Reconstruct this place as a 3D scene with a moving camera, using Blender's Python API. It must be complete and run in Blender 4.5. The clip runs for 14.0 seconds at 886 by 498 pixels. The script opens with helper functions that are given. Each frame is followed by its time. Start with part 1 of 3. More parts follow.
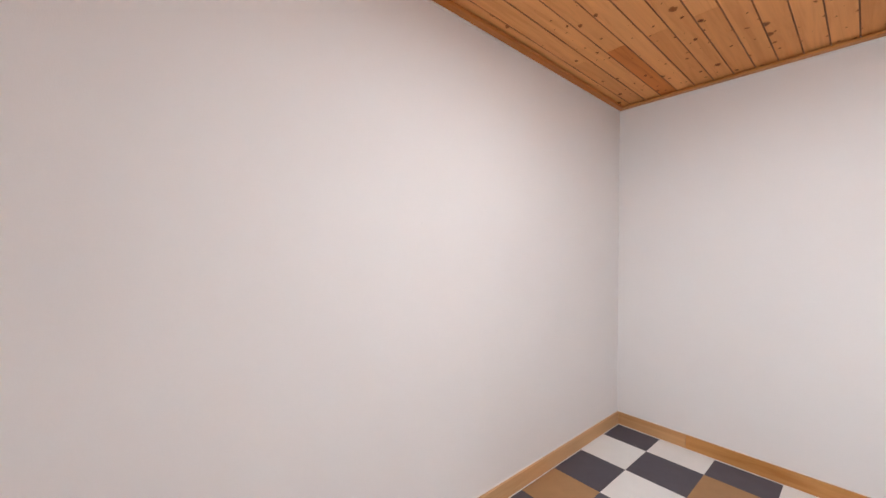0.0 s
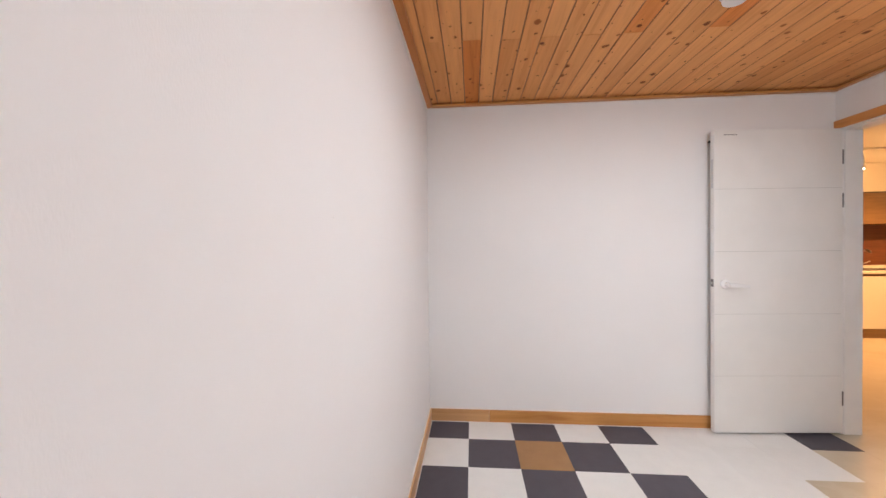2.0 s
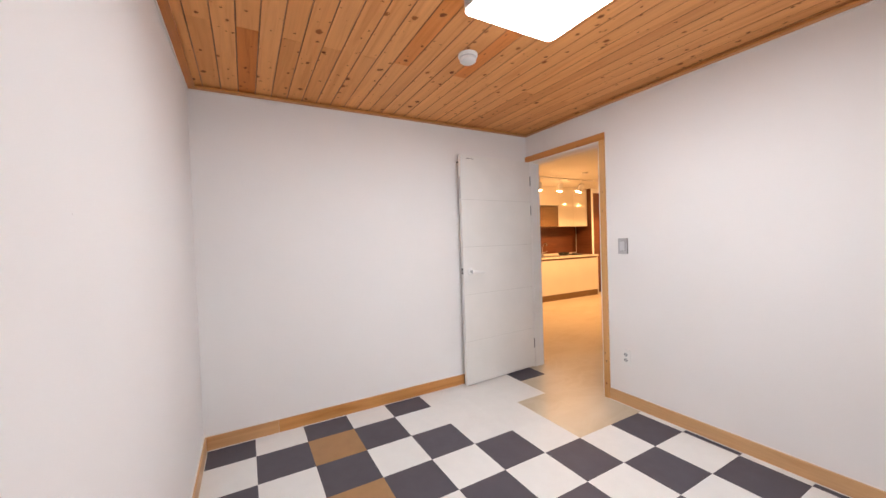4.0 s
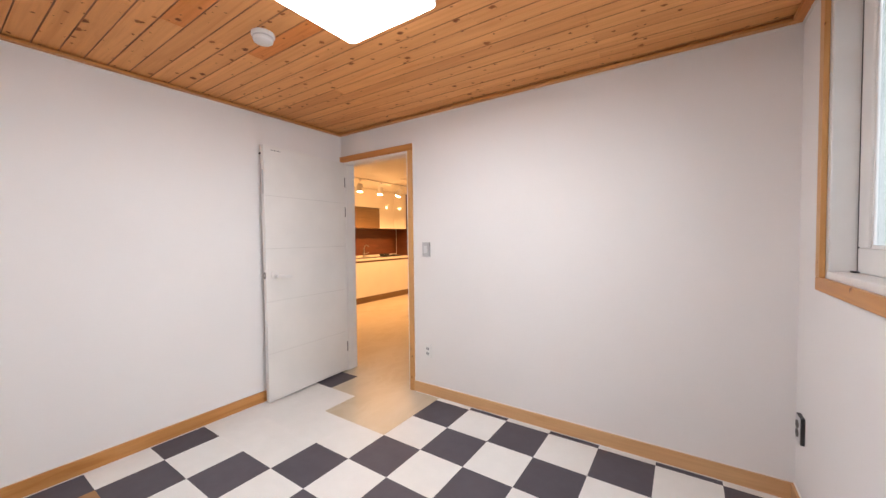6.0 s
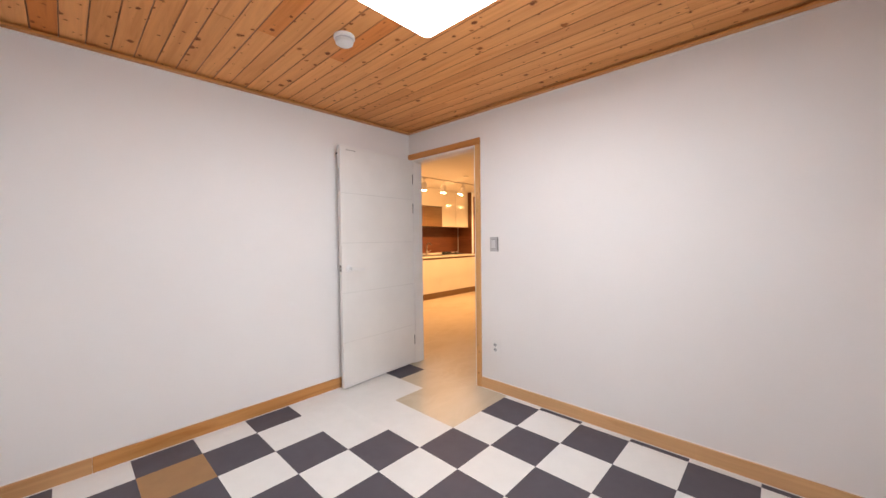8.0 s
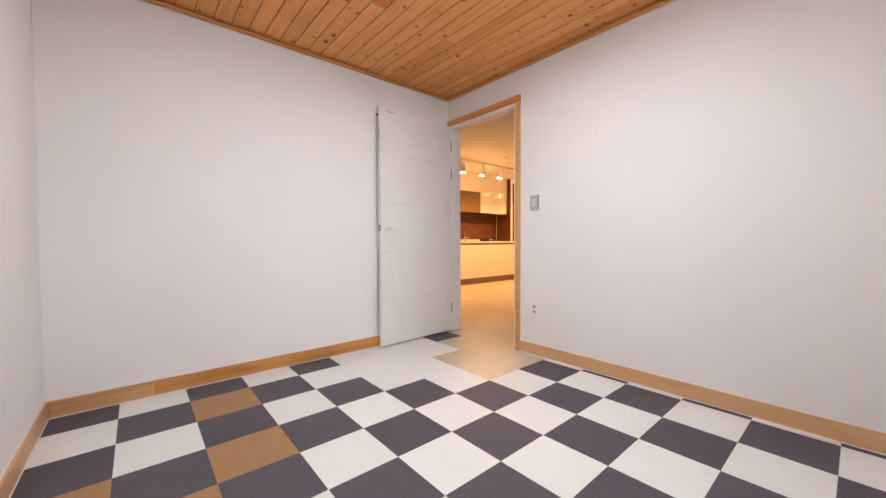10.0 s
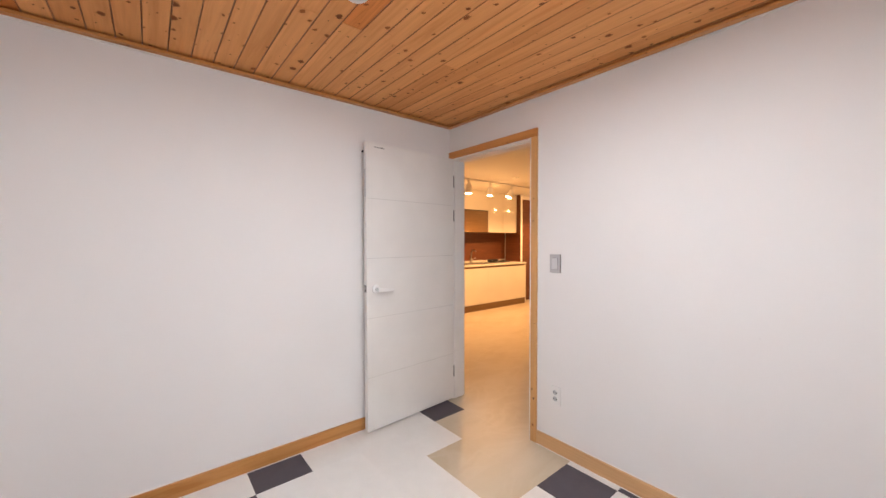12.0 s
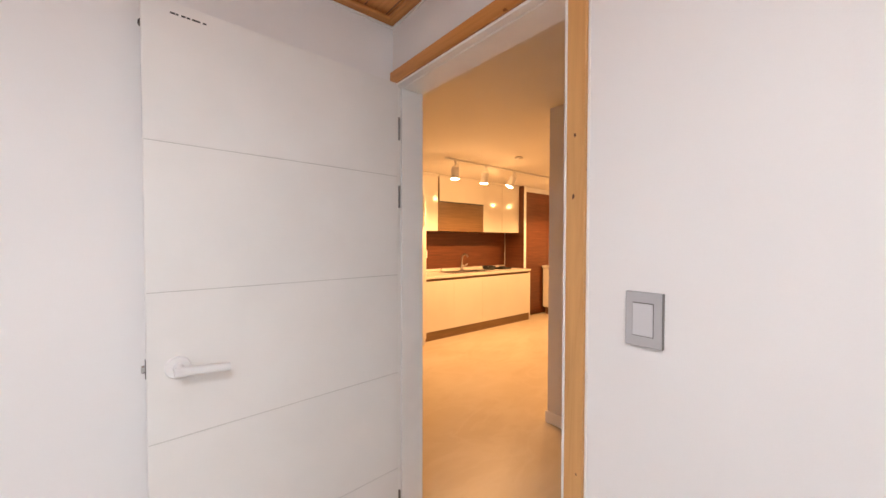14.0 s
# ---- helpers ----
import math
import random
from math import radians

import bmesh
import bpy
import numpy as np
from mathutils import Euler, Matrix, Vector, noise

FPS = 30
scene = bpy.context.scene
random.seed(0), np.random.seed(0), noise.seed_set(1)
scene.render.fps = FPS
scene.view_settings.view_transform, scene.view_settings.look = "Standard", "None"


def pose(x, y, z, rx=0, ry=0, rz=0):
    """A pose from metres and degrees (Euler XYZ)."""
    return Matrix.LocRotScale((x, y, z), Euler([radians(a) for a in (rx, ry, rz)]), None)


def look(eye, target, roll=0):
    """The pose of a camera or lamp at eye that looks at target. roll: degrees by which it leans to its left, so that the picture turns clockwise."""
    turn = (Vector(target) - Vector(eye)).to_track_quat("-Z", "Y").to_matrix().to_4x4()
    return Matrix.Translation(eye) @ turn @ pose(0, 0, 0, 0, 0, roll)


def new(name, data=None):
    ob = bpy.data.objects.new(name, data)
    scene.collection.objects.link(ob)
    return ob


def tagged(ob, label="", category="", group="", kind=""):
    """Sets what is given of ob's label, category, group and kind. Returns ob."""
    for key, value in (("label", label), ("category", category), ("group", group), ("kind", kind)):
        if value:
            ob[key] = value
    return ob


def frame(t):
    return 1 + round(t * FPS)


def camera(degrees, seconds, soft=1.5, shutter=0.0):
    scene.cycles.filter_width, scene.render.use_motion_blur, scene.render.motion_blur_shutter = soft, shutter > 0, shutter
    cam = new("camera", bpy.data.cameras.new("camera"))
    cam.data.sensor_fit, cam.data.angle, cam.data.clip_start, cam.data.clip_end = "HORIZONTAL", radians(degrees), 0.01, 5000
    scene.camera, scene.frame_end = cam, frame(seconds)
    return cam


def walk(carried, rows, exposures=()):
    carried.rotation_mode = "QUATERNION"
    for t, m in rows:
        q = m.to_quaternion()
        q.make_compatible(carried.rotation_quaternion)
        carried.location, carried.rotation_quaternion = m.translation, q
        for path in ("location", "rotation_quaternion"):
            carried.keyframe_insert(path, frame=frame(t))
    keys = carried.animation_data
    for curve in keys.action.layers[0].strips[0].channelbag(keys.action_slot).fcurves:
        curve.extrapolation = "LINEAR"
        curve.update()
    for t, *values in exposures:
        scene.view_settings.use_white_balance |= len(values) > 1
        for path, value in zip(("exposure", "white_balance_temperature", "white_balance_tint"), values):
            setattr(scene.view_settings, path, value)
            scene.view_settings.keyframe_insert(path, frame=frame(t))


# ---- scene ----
cam = camera(102.2, 14.0)
PATH = [
    (0, (-2.425, -0.883, 1.234), (-1.135, 0.645, 1.246), 0.7),
    (0.5, (-2.383, -0.648, 1.226), (-0.88, 0.67, 1.241), 0.7),
    (1, (-2.359, -0.387, 1.231), (-0.593, 0.552, 1.238), 0.4),
    (1.5, (-2.324, -0.185, 1.246), (-0.397, 0.351, 1.238), -0.1),
    (2, (-2.35, -0.03, 1.282), (-0.357, 0.129, 1.259), -0.6),
    (2.5, (-2.404, 0.068, 1.291), (-0.417, -0.157, 1.267), -0.8),
    (3, (-2.441, 0.066, 1.284), (-0.512, -0.461, 1.252), -0.9),
    (3.2, (-2.447, 0.062, 1.273), (-0.547, -0.562, 1.239), -1.1),
    (5.3, (-2.495, -0.075, 1.285), (-1.109, -1.515, 1.222), -1.1),
    (5.5, (-2.506, -0.077, 1.291), (-1.192, -1.584, 1.226), -0.6),
    (6, (-2.521, -0.111, 1.288), (-1.404, -1.769, 1.226), -0.6),
    (6.5, (-2.513, -0.132, 1.273), (-1.521, -1.868, 1.216), -0.6),
    (7, (-2.501, -0.128, 1.276), (-1.532, -1.876, 1.211), -0.5),
    (7.5, (-2.465, -0.097, 1.278), (-1.347, -1.754, 1.207), -0.6),
    (8, (-2.455, -0.078, 1.245), (-1.082, -1.532, 1.187), -0.7),
    (8.2, (-2.457, -0.088, 1.2), (-1.03, -1.488, 1.139), -0.5),
    (10.3, (-2.438, -0.087, 0.893), (-0.911, -1.378, 0.846), -0.2),
    (10.5, (-2.437, -0.103, 0.992), (-0.902, -1.383, 0.945), -0.2),
    (11, (-2.435, -0.182, 1.26), (-0.882, -1.442, 1.215), -0.2),
    (11.5, (-2.31, -0.28, 1.311), (-0.763, -1.547, 1.262), -0.1),
    (12, (-2.063, -0.486, 1.339), (-0.518, -1.755, 1.293), -0.1),
    (12.5, (-1.835, -0.782, 1.341), (-0.296, -2.057, 1.292), -0.2),
    (13, (-1.617, -1.069, 1.359), (-0.078, -2.346, 1.309), -0.4),
    (13.5, (-1.335, -1.349, 1.361), (0.203, -2.626, 1.312), -0.2),
    (14, (-1.094, -1.643, 1.36), (0.454, -2.909, 1.316), 0.1),
]
walk(cam, [(t, look(eye, target, roll)) for t, eye, target, roll in PATH],
     [(0, 0.0), (5.0, 0.03), (11.0, 0.03), (12.0, -0.03), (12.5, -0.08), (13.0, -0.1), (13.5, -0.09), (14.0, 0.05)])

# ---- light ----
world = bpy.data.worlds.new("sky")
scene.world = world
world.use_nodes = True
wn = world.node_tree
sky = wn.nodes.new("ShaderNodeTexSky")
sky.sky_type = "NISHITA"
sky.sun_disc = False
sky.sun_elevation, sky.sun_rotation = radians(40), radians(90)
wn.links.new(sky.outputs[0], wn.nodes["Background"].inputs[0])
wn.nodes["Background"].inputs[1].default_value = 0.12
sun = new("sun", bpy.data.lights.new("sun", "SUN"))
sun.data.energy, sun.data.angle, sun.data.color = 1.0, radians(12), (1.0, 0.96, 0.9)
sun.matrix_basis = look((30, 4, 25), (0, 0, 0))

LED_POWER = 34.5
SPOT_POWER = 61.0
SPILL_POWER = 6.0
WARM = (1.0, 0.50, 0.19)

# daylight that falls through the window opening
day = new("window_daylight", bpy.data.lights.new("window_daylight", "AREA"))
day.data.shape, day.data.size, day.data.size_y = "RECTANGLE", 1.65, 1.0
day.data.energy, day.data.color, day.data.spread = 6.6, (0.88, 0.94, 1.0), radians(115)
day.matrix_basis = look((-3.22, -1.215, 1.665), (0, -1.215, 0.75))


# ---- materials ----
def material(name, rough=0.5, metal=0.0):
    m = bpy.data.materials.new(name)
    m.use_nodes = True
    b = m.node_tree.nodes["Principled BSDF"]
    b.inputs["Roughness"].default_value = rough
    b.inputs["Metallic"].default_value = metal
    return m, m.node_tree, b


def node(tree, kind, **values):
    n = tree.nodes.new(kind)
    for key, value in values.items():
        if key in n.inputs:
            n.inputs[key].default_value = value
    return n


def ramp(tree, source, stops):
    r = tree.nodes.new("ShaderNodeValToRGB")
    while len(r.color_ramp.elements) < len(stops):
        r.color_ramp.elements.new(0.5)
    for e, (p, c) in zip(r.color_ramp.elements, stops):
        e.position, e.color = p, (*c, 1)
    tree.links.new(source, r.inputs[0])
    return r.outputs[0]


def mixed(tree, fac, a, b, mode="MIX"):
    m = tree.nodes.new("ShaderNodeMix")
    m.data_type, m.blend_type = "RGBA", mode
    for value, slot in ((fac, 0), (a, 6), (b, 7)):
        if isinstance(value, (int, float)):
            m.inputs[slot].default_value = value
        elif isinstance(value, tuple):
            m.inputs[slot].default_value = (*value, 1)
        else:
            tree.links.new(value, m.inputs[slot])
    return m.outputs[2]


def sums(tree, op, a, b):
    m = tree.nodes.new("ShaderNodeMath")
    m.operation = op
    for value, slot in ((a, 0), (b, 1)):
        if isinstance(value, (int, float)):
            m.inputs[slot].default_value = value
        else:
            tree.links.new(value, m.inputs[slot])
    return m.outputs[0]


def bump(tree, bsdf, height, strength, distance=0.002):
    b = node(tree, "ShaderNodeBump", Strength=strength, Distance=distance)
    tree.links.new(height, b.inputs["Height"])
    tree.links.new(b.outputs[0], bsdf.inputs["Normal"])


def place(tree, scale=(1, 1, 1), shift=None):
    """World places, scaled, with an optional shift by a value."""
    g = tree.nodes.new("ShaderNodeNewGeometry")
    v = tree.nodes.new("ShaderNodeVectorMath")
    v.operation = "MULTIPLY"
    v.inputs[1].default_value = scale
    tree.links.new(g.outputs["Position"], v.inputs[0])
    out = v.outputs[0]
    if shift is not None:
        c = tree.nodes.new("ShaderNodeCombineXYZ")
        for slot in (0, 1, 2):
            tree.links.new(shift, c.inputs[slot])
        a = tree.nodes.new("ShaderNodeVectorMath")
        tree.links.new(out, a.inputs[0])
        tree.links.new(c.outputs[0], a.inputs[1])
        out = a.outputs[0]
    return out


def noisy(tree, vector, scale, detail=4.0, rough=0.5, distort=0.0):
    n = node(tree, "ShaderNodeTexNoise", Scale=scale, Detail=detail, Roughness=rough, Distortion=distort)
    tree.links.new(vector, n.inputs["Vector"])
    return n.outputs[0]


def plain(name, colour, rough=0.5, metal=0.0, vary=0.06, scale=8.0, grain=150.0, relief=0.05):
    """A painted, moulded or metal surface with slight unevenness at two scales."""
    m, t, b = material(name, rough, metal)
    p = place(t)
    big, fine = noisy(t, p, scale, 5), noisy(t, p, grain, 3)
    dark = tuple(c * (1 - vary) for c in colour)
    light = tuple(min(1, c * (1 + vary * 0.5)) for c in colour)
    t.links.new(ramp(t, big, [(0.35, dark), (0.65, light)]), b.inputs["Base Color"])
    t.links.new(sums(t, "ADD", sums(t, "MULTIPLY", fine, 0.12), rough - 0.06), b.inputs["Roughness"])
    bump(t, b, fine, relief)
    return m


def wallpaper(name, colour, specks=True):
    m, t, b = material(name, 0.75)
    p = place(t)
    cloud = noisy(t, p, 1.3, 4)
    weave = noisy(t, place(t, (1, 1, 0.35)), 420, 2)
    col = ramp(t, cloud, [(0.3, tuple(c * 0.965 for c in colour)), (0.7, colour)])
    if specks:
        v = node(t, "ShaderNodeTexVoronoi", Scale=4.0)
        t.links.new(p, v.inputs["Vector"])
        dot = ramp(t, v.outputs["Distance"], [(0.0, (1, 1, 1)), (0.009, (0, 0, 0))])
        col = mixed(t, sums(t, "MULTIPLY", dot, 0.55), col, (0.32, 0.27, 0.25))
    t.links.new(col, b.inputs["Base Color"])
    bump(t, b, sums(t, "ADD", weave, sums(t, "MULTIPLY", noisy(t, p, 9, 3), 0.8)), 0.12)
    return m


def pine(name, along, base, deep, knots=True, islands=True, rough=0.42, keep=0.5):
    """Knotty pine; along: 0, 1 or 2 for grain along x, y or z."""
    m, t, b = material(name, rough)
    b.inputs["Specular IOR Level"].default_value = 0.12 if islands else 0.3
    if islands:
        g = t.nodes.new("ShaderNodeNewGeometry")
        chance = g.outputs["Random Per Island"]
    else:
        chance = t.nodes.new("ShaderNodeObjectInfo").outputs["Random"]
    shift = sums(t, "MULTIPLY", chance, 37.0)
    long = [26.0, 26.0, 26.0]
    long[along] = 1.4
    grain = noisy(t, place(t, tuple(long), shift), 1.0, 6, 0.62, 1.1)
    fine = [420.0, 420.0, 420.0]
    fine[along] = 9.0
    fibre = noisy(t, place(t, tuple(fine), shift), 1.0, 3)
    col = ramp(t, grain, [(0.30, deep), (0.52, base), (0.75, tuple(min(1, c * 1.12) for c in base))])
    col = mixed(t, sums(t, "MULTIPLY", fibre, 0.2), col, tuple(c * 0.72 for c in base))
    streak = [9.0, 9.0, 9.0]
    streak[along] = 0.9
    resin = ramp(t, noisy(t, place(t, tuple(streak), shift), 1.0, 5, 0.6, 0.6), [(0.60, (0, 0, 0)), (0.72, (1, 1, 1))])
    col = mixed(t, sums(t, "MULTIPLY", resin, 0.3), col, tuple(c * f for c, f in zip(deep, (1.05, 0.82, 0.7))))
    tone = ramp(t, chance, [(0.0, (0.90, 0.84, 0.78)), (0.35, (1.0, 1.0, 1.0)), (0.85, (1.06, 1.07, 1.08)), (0.94, (0.98, 0.80, 0.62))])
    col = mixed(t, 1.0, col, tone, "MULTIPLY")
    if knots:
        axes = t.nodes.new("ShaderNodeSeparateXYZ")
        t.links.new(place(t), axes.inputs[0])
        others = [k for k in (0, 1, 2) if k != along]
        across = sums(t, "ADD", axes.outputs[others[0]], axes.outputs[others[1]])
        for scale, size, part_kept, slip in ((7.5, 0.09, keep, 0.0), (12.0, 0.075, keep * 0.75, 3.7)):
            flat = t.nodes.new("ShaderNodeCombineXYZ")
            wob = sums(t, "MULTIPLY", sums(t, "SUBTRACT", noisy(t, place(t), 55, 2), 0.5), 0.022)
            t.links.new(sums(t, "ADD", sums(t, "ADD", sums(t, "MULTIPLY", axes.outputs[along], 0.82), wob), sums(t, "ADD", shift, slip)), flat.inputs[0])
            t.links.new(sums(t, "ADD", sums(t, "ADD", across, wob), shift), flat.inputs[1])
            v = node(t, "ShaderNodeTexVoronoi", Scale=scale)
            v.voronoi_dimensions = "2D"
            t.links.new(flat.outputs[0], v.inputs["Vector"])
            split = t.nodes.new("ShaderNodeSeparateColor")
            t.links.new(v.outputs["Color"], split.inputs[0])
            there = sums(t, "LESS_THAN", split.outputs[0], part_kept)
            edge = sums(t, "DIVIDE", v.outputs["Distance"], sums(t, "ADD", sums(t, "MULTIPLY", sums(t, "POWER", split.outputs[1], 2.2), size * 1.35), 0.027))
            core = ramp(t, edge, [(0.0, (1, 1, 1)), (0.7, (0.92, 0.92, 0.92)), (1.0, (0, 0, 0))])
            halo = ramp(t, sums(t, "MULTIPLY", edge, 0.45), [(0.3, (1, 1, 1)), (1.0, (0, 0, 0))])
            knot_col = mixed(t, split.outputs[2], (0.11, 0.022, 0.005), (0.33, 0.085, 0.018))
            col = mixed(t, sums(t, "MULTIPLY", sums(t, "MULTIPLY", halo, there), 0.35), col, deep)
            col = mixed(t, sums(t, "MULTIPLY", sums(t, "MULTIPLY", core, there), 0.9), col, knot_col)
    t.links.new(col, b.inputs["Base Color"])
    t.links.new(sums(t, "ADD", sums(t, "MULTIPLY", grain, 0.2), rough - 0.1), b.inputs["Roughness"])
    bump(t, b, sums(t, "ADD", grain, fibre), 0.12)
    return m


def vinyl(name, colour, rough=0.48, vary=0.06, each=0.05):
    """A satin floor tile; each piece slightly its own shade."""
    m, t, b = material(name, rough)
    b.inputs["Specular IOR Level"].default_value = 0.09
    p = place(t)
    cloud, fine = noisy(t, p, 11, 6, 0.6), noisy(t, p, 260, 3)
    col = ramp(t, cloud, [(0.3, tuple(c * (1 - vary) for c in colour)), (0.7, tuple(min(1, c * (1 + vary)) for c in colour))])
    col = mixed(t, sums(t, "MULTIPLY", fine, 0.16), col, tuple(c * 0.7 for c in colour))
    chance = t.nodes.new("ShaderNodeObjectInfo").outputs["Random"]
    col = mixed(t, 1.0, col, ramp(t, chance, [(0.0, (1 - each, 1 - each, 1 - each)), (1.0, (1 + each, 1 + each, 1 + each))]), "MULTIPLY")
    t.links.new(col, b.inputs["Base Color"])
    t.links.new(sums(t, "ADD", sums(t, "MULTIPLY", noisy(t, p, 5, 5), 0.22), rough - 0.11), b.inputs["Roughness"])
    bump(t, b, fine, 0.05, 0.001)
    return m


def marble_vinyl(name):
    """Glossy beige sheet floor with cloudy veins and faint plank joints."""
    m, t, b = material(name, 0.34)
    b.inputs["Specular IOR Level"].default_value = 0.20
    p = place(t, (1.0, 0.55, 1.0))
    cloud = noisy(t, p, 1.8, 4, 0.5, 0.6)
    vein = noisy(t, place(t, (1.4, 0.8, 1.0)), 2.6, 5, 0.55, 1.0)
    col = ramp(t, cloud, [(0.3, (0.51, 0.425, 0.30)), (0.5, (0.56, 0.48, 0.355)), (0.72, (0.61, 0.54, 0.425))])
    col = mixed(t, sums(t, "MULTIPLY", ramp(t, vein, [(0.40, (0, 0, 0)), (0.5, (1, 1, 1)), (0.60, (0, 0, 0))]), 0.25), col, (0.66, 0.59, 0.49))
    t.links.new(col, b.inputs["Base Color"])
    t.links.new(sums(t, "ADD", sums(t, "MULTIPLY", noisy(t, place(t), 6, 5), 0.10), 0.28), b.inputs["Roughness"])
    bump(t, b, noisy(t, place(t), 3, 3), 0.06)
    return m


def dark_wood(name, base=(0.155, 0.052, 0.022), low=0.62, high=1.5):
    """Dark laminate with level streaks."""
    m, t, b = material(name, 0.38)
    streak = noisy(t, place(t, (2.0, 2.0, 46.0)), 1.0, 6, 0.6, 0.8)
    fine = noisy(t, place(t, (8.0, 8.0, 320.0)), 1.0, 3)
    col = ramp(t, streak, [(0.3, tuple(c * low for c in base)), (0.55, base), (0.78, tuple(c * high for c in base))])
    col = mixed(t, sums(t, "MULTIPLY", fine, 0.3), col, tuple(c * 0.6 for c in base))
    t.links.new(col, b.inputs["Base Color"])
    bump(t, b, streak, 0.08)
    return m


def glowing(name, colour, strength):
    m, t, b = material(name, 0.4)
    b.inputs["Base Color"].default_value = (0.85, 0.85, 0.85, 1)
    b.inputs["Emission Color"].default_value = (*colour, 1)
    b.inputs["Emission Strength"].default_value = strength
    return m


WALL = wallpaper("bedroom_wallpaper", (0.845, 0.822, 0.812))
HALL_WALL = wallpaper("hall_wallpaper", (0.74, 0.72, 0.71), False)
HALL_CEIL = wallpaper("hall_ceiling_paper", (0.80, 0.77, 0.72), False)
PLANK = pine("pine_planks", 0, (0.79, 0.362, 0.130), (0.68, 0.280, 0.086), True, True, 0.55, 0.75)
PLANK_RED = pine("red_pine_planks", 0, (0.70, 0.245, 0.065), (0.50, 0.135, 0.028), True, True, 0.55, 0.7)
PINE_X = pine("pine_trim_x", 0, (0.60, 0.265, 0.082), (0.46, 0.175, 0.046), True, False, 0.4, 0.22)
PINE_Y = pine("pine_trim_y", 1, (0.60, 0.265, 0.082), (0.46, 0.175, 0.046), True, False, 0.4, 0.22)
PINE_SILL = pine("pine_sill", 1, (0.62, 0.36, 0.155), (0.52, 0.27, 0.10), True, False, 0.4, 0.35)
PINE_Z = pine("pine_trim_z", 2, (0.63, 0.335, 0.125), (0.52, 0.245, 0.075), True, False, 0.4, 0.22)
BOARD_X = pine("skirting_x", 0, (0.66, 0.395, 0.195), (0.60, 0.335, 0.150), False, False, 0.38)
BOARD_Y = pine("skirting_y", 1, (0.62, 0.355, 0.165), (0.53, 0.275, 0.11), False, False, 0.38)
# Deeper orange copy: shading toward the door is put into this board's colour.
BOARD_SHADED = pine("skirting_shaded", 1, (0.56, 0.27, 0.088), (0.45, 0.185, 0.05), False, False, 0.38)
DARK_TILE = vinyl("charcoal_tile", (0.106, 0.096, 0.113), 0.5)
WHITE_TILE = vinyl("white_tile", (0.80, 0.79, 0.765), 0.46, 0.025, 0.012)
OCHRE_TILE = vinyl("ochre_tile", (0.40, 0.230, 0.112), 0.45)
MARBLE = marble_vinyl("beige_marble_vinyl")
KNOT = plain("knot_wood", (0.17, 0.066, 0.024), 0.5, 0, 0.55, 260, 900)
SCREED = plain("tile_adhesive", (0.20, 0.18, 0.16), 0.8)
# Darker, redder tone for the chamfers and sides of the ceiling boards.
GROOVE = plain("dark_groove", (0.47, 0.170, 0.050), 0.5, 0, 0.35, 9, 300)
CAULK = plain("white_caulk", (0.84, 0.80, 0.76), 0.45)
DOOR_PAINT = plain("white_door_film", (0.825, 0.803, 0.775), 0.42, 0, 0.03, 4, 320, 0.04)
DOOR_CORE = plain("door_edge", (0.62, 0.60, 0.57), 0.5)
FRAME_PAINT = plain("white_frame_film", (0.85, 0.825, 0.80), 0.38, 0, 0.03)
WHITE_PLASTIC = plain("white_plastic", (0.82, 0.81, 0.80), 0.3, 0, 0.02)
GREY_PLASTIC = plain("silver_grey_plastic", (0.46, 0.45, 0.46), 0.33, 0, 0.03)
PALE_GREY = plain("pale_grey_plastic", (0.60, 0.59, 0.60), 0.3, 0, 0.03)
BLACK = plain("black_plastic", (0.02, 0.02, 0.022), 0.4)
STEEL = plain("brushed_steel", (0.55, 0.54, 0.52), 0.28, 1.0)
HINGE = plain("dull_hinge_metal", (0.20, 0.19, 0.18), 0.4, 0.9)
PVC = plain("white_window_plastic", (0.82, 0.82, 0.81), 0.35, 0, 0.03)
GLOSS = plain("glossy_cream_laminate", (0.78, 0.74, 0.66), 0.09, 0, 0.03, 2, 60, 0.01)
COUNTER = plain("pale_solid_surface", (0.74, 0.70, 0.62), 0.25, 0, 0.1, 30, 300, 0.02)
BROWN_EDGE = plain("brown_edge", (0.13, 0.06, 0.03), 0.45)
WOOD_DARK = dark_wood("dark_laminate")
WOOD_HOOD = dark_wood("hood_laminate", (0.20, 0.115, 0.05), 0.72, 1.3)
CONCRETE = plain("grey_render", (0.45, 0.45, 0.44), 0.85, 0, 0.15, 3, 90, 0.2)
SKYLIGHT, st, sb = material("hazy_daylight", 0.8)
up = st.nodes.new("ShaderNodeSeparateXYZ")
st.links.new(place(st), up.inputs[0])
level = ramp(st, sums(st, "MULTIPLY", up.outputs[2], 0.25), [(0.55, (0.76, 0.84, 0.92)), (0.72, (0.56, 0.58, 0.50))])
streaks = ramp(st, noisy(st, place(st, (1.0, 5.0, 0.3)), 1.6, 4), [(0.3, (0.72, 0.74, 0.72)), (0.65, (1.0, 1.0, 1.0))])
haze = mixed(st, 1.0, level, streaks, "MULTIPLY")
st.links.new(haze, sb.inputs["Base Color"])
st.links.new(haze, sb.inputs["Emission Color"])
sb.inputs["Emission Strength"].default_value = 0.42
BAR_WELL_GREY = plain("bar_and_well_shade_grey", (0.50, 0.52, 0.53), 0.5)
LED = glowing("led_diffuser", (0.955, 0.955, 1.0), LED_POWER)
BULB = glowing("warm_bulb", (1.0, 0.72, 0.36), 24.0)

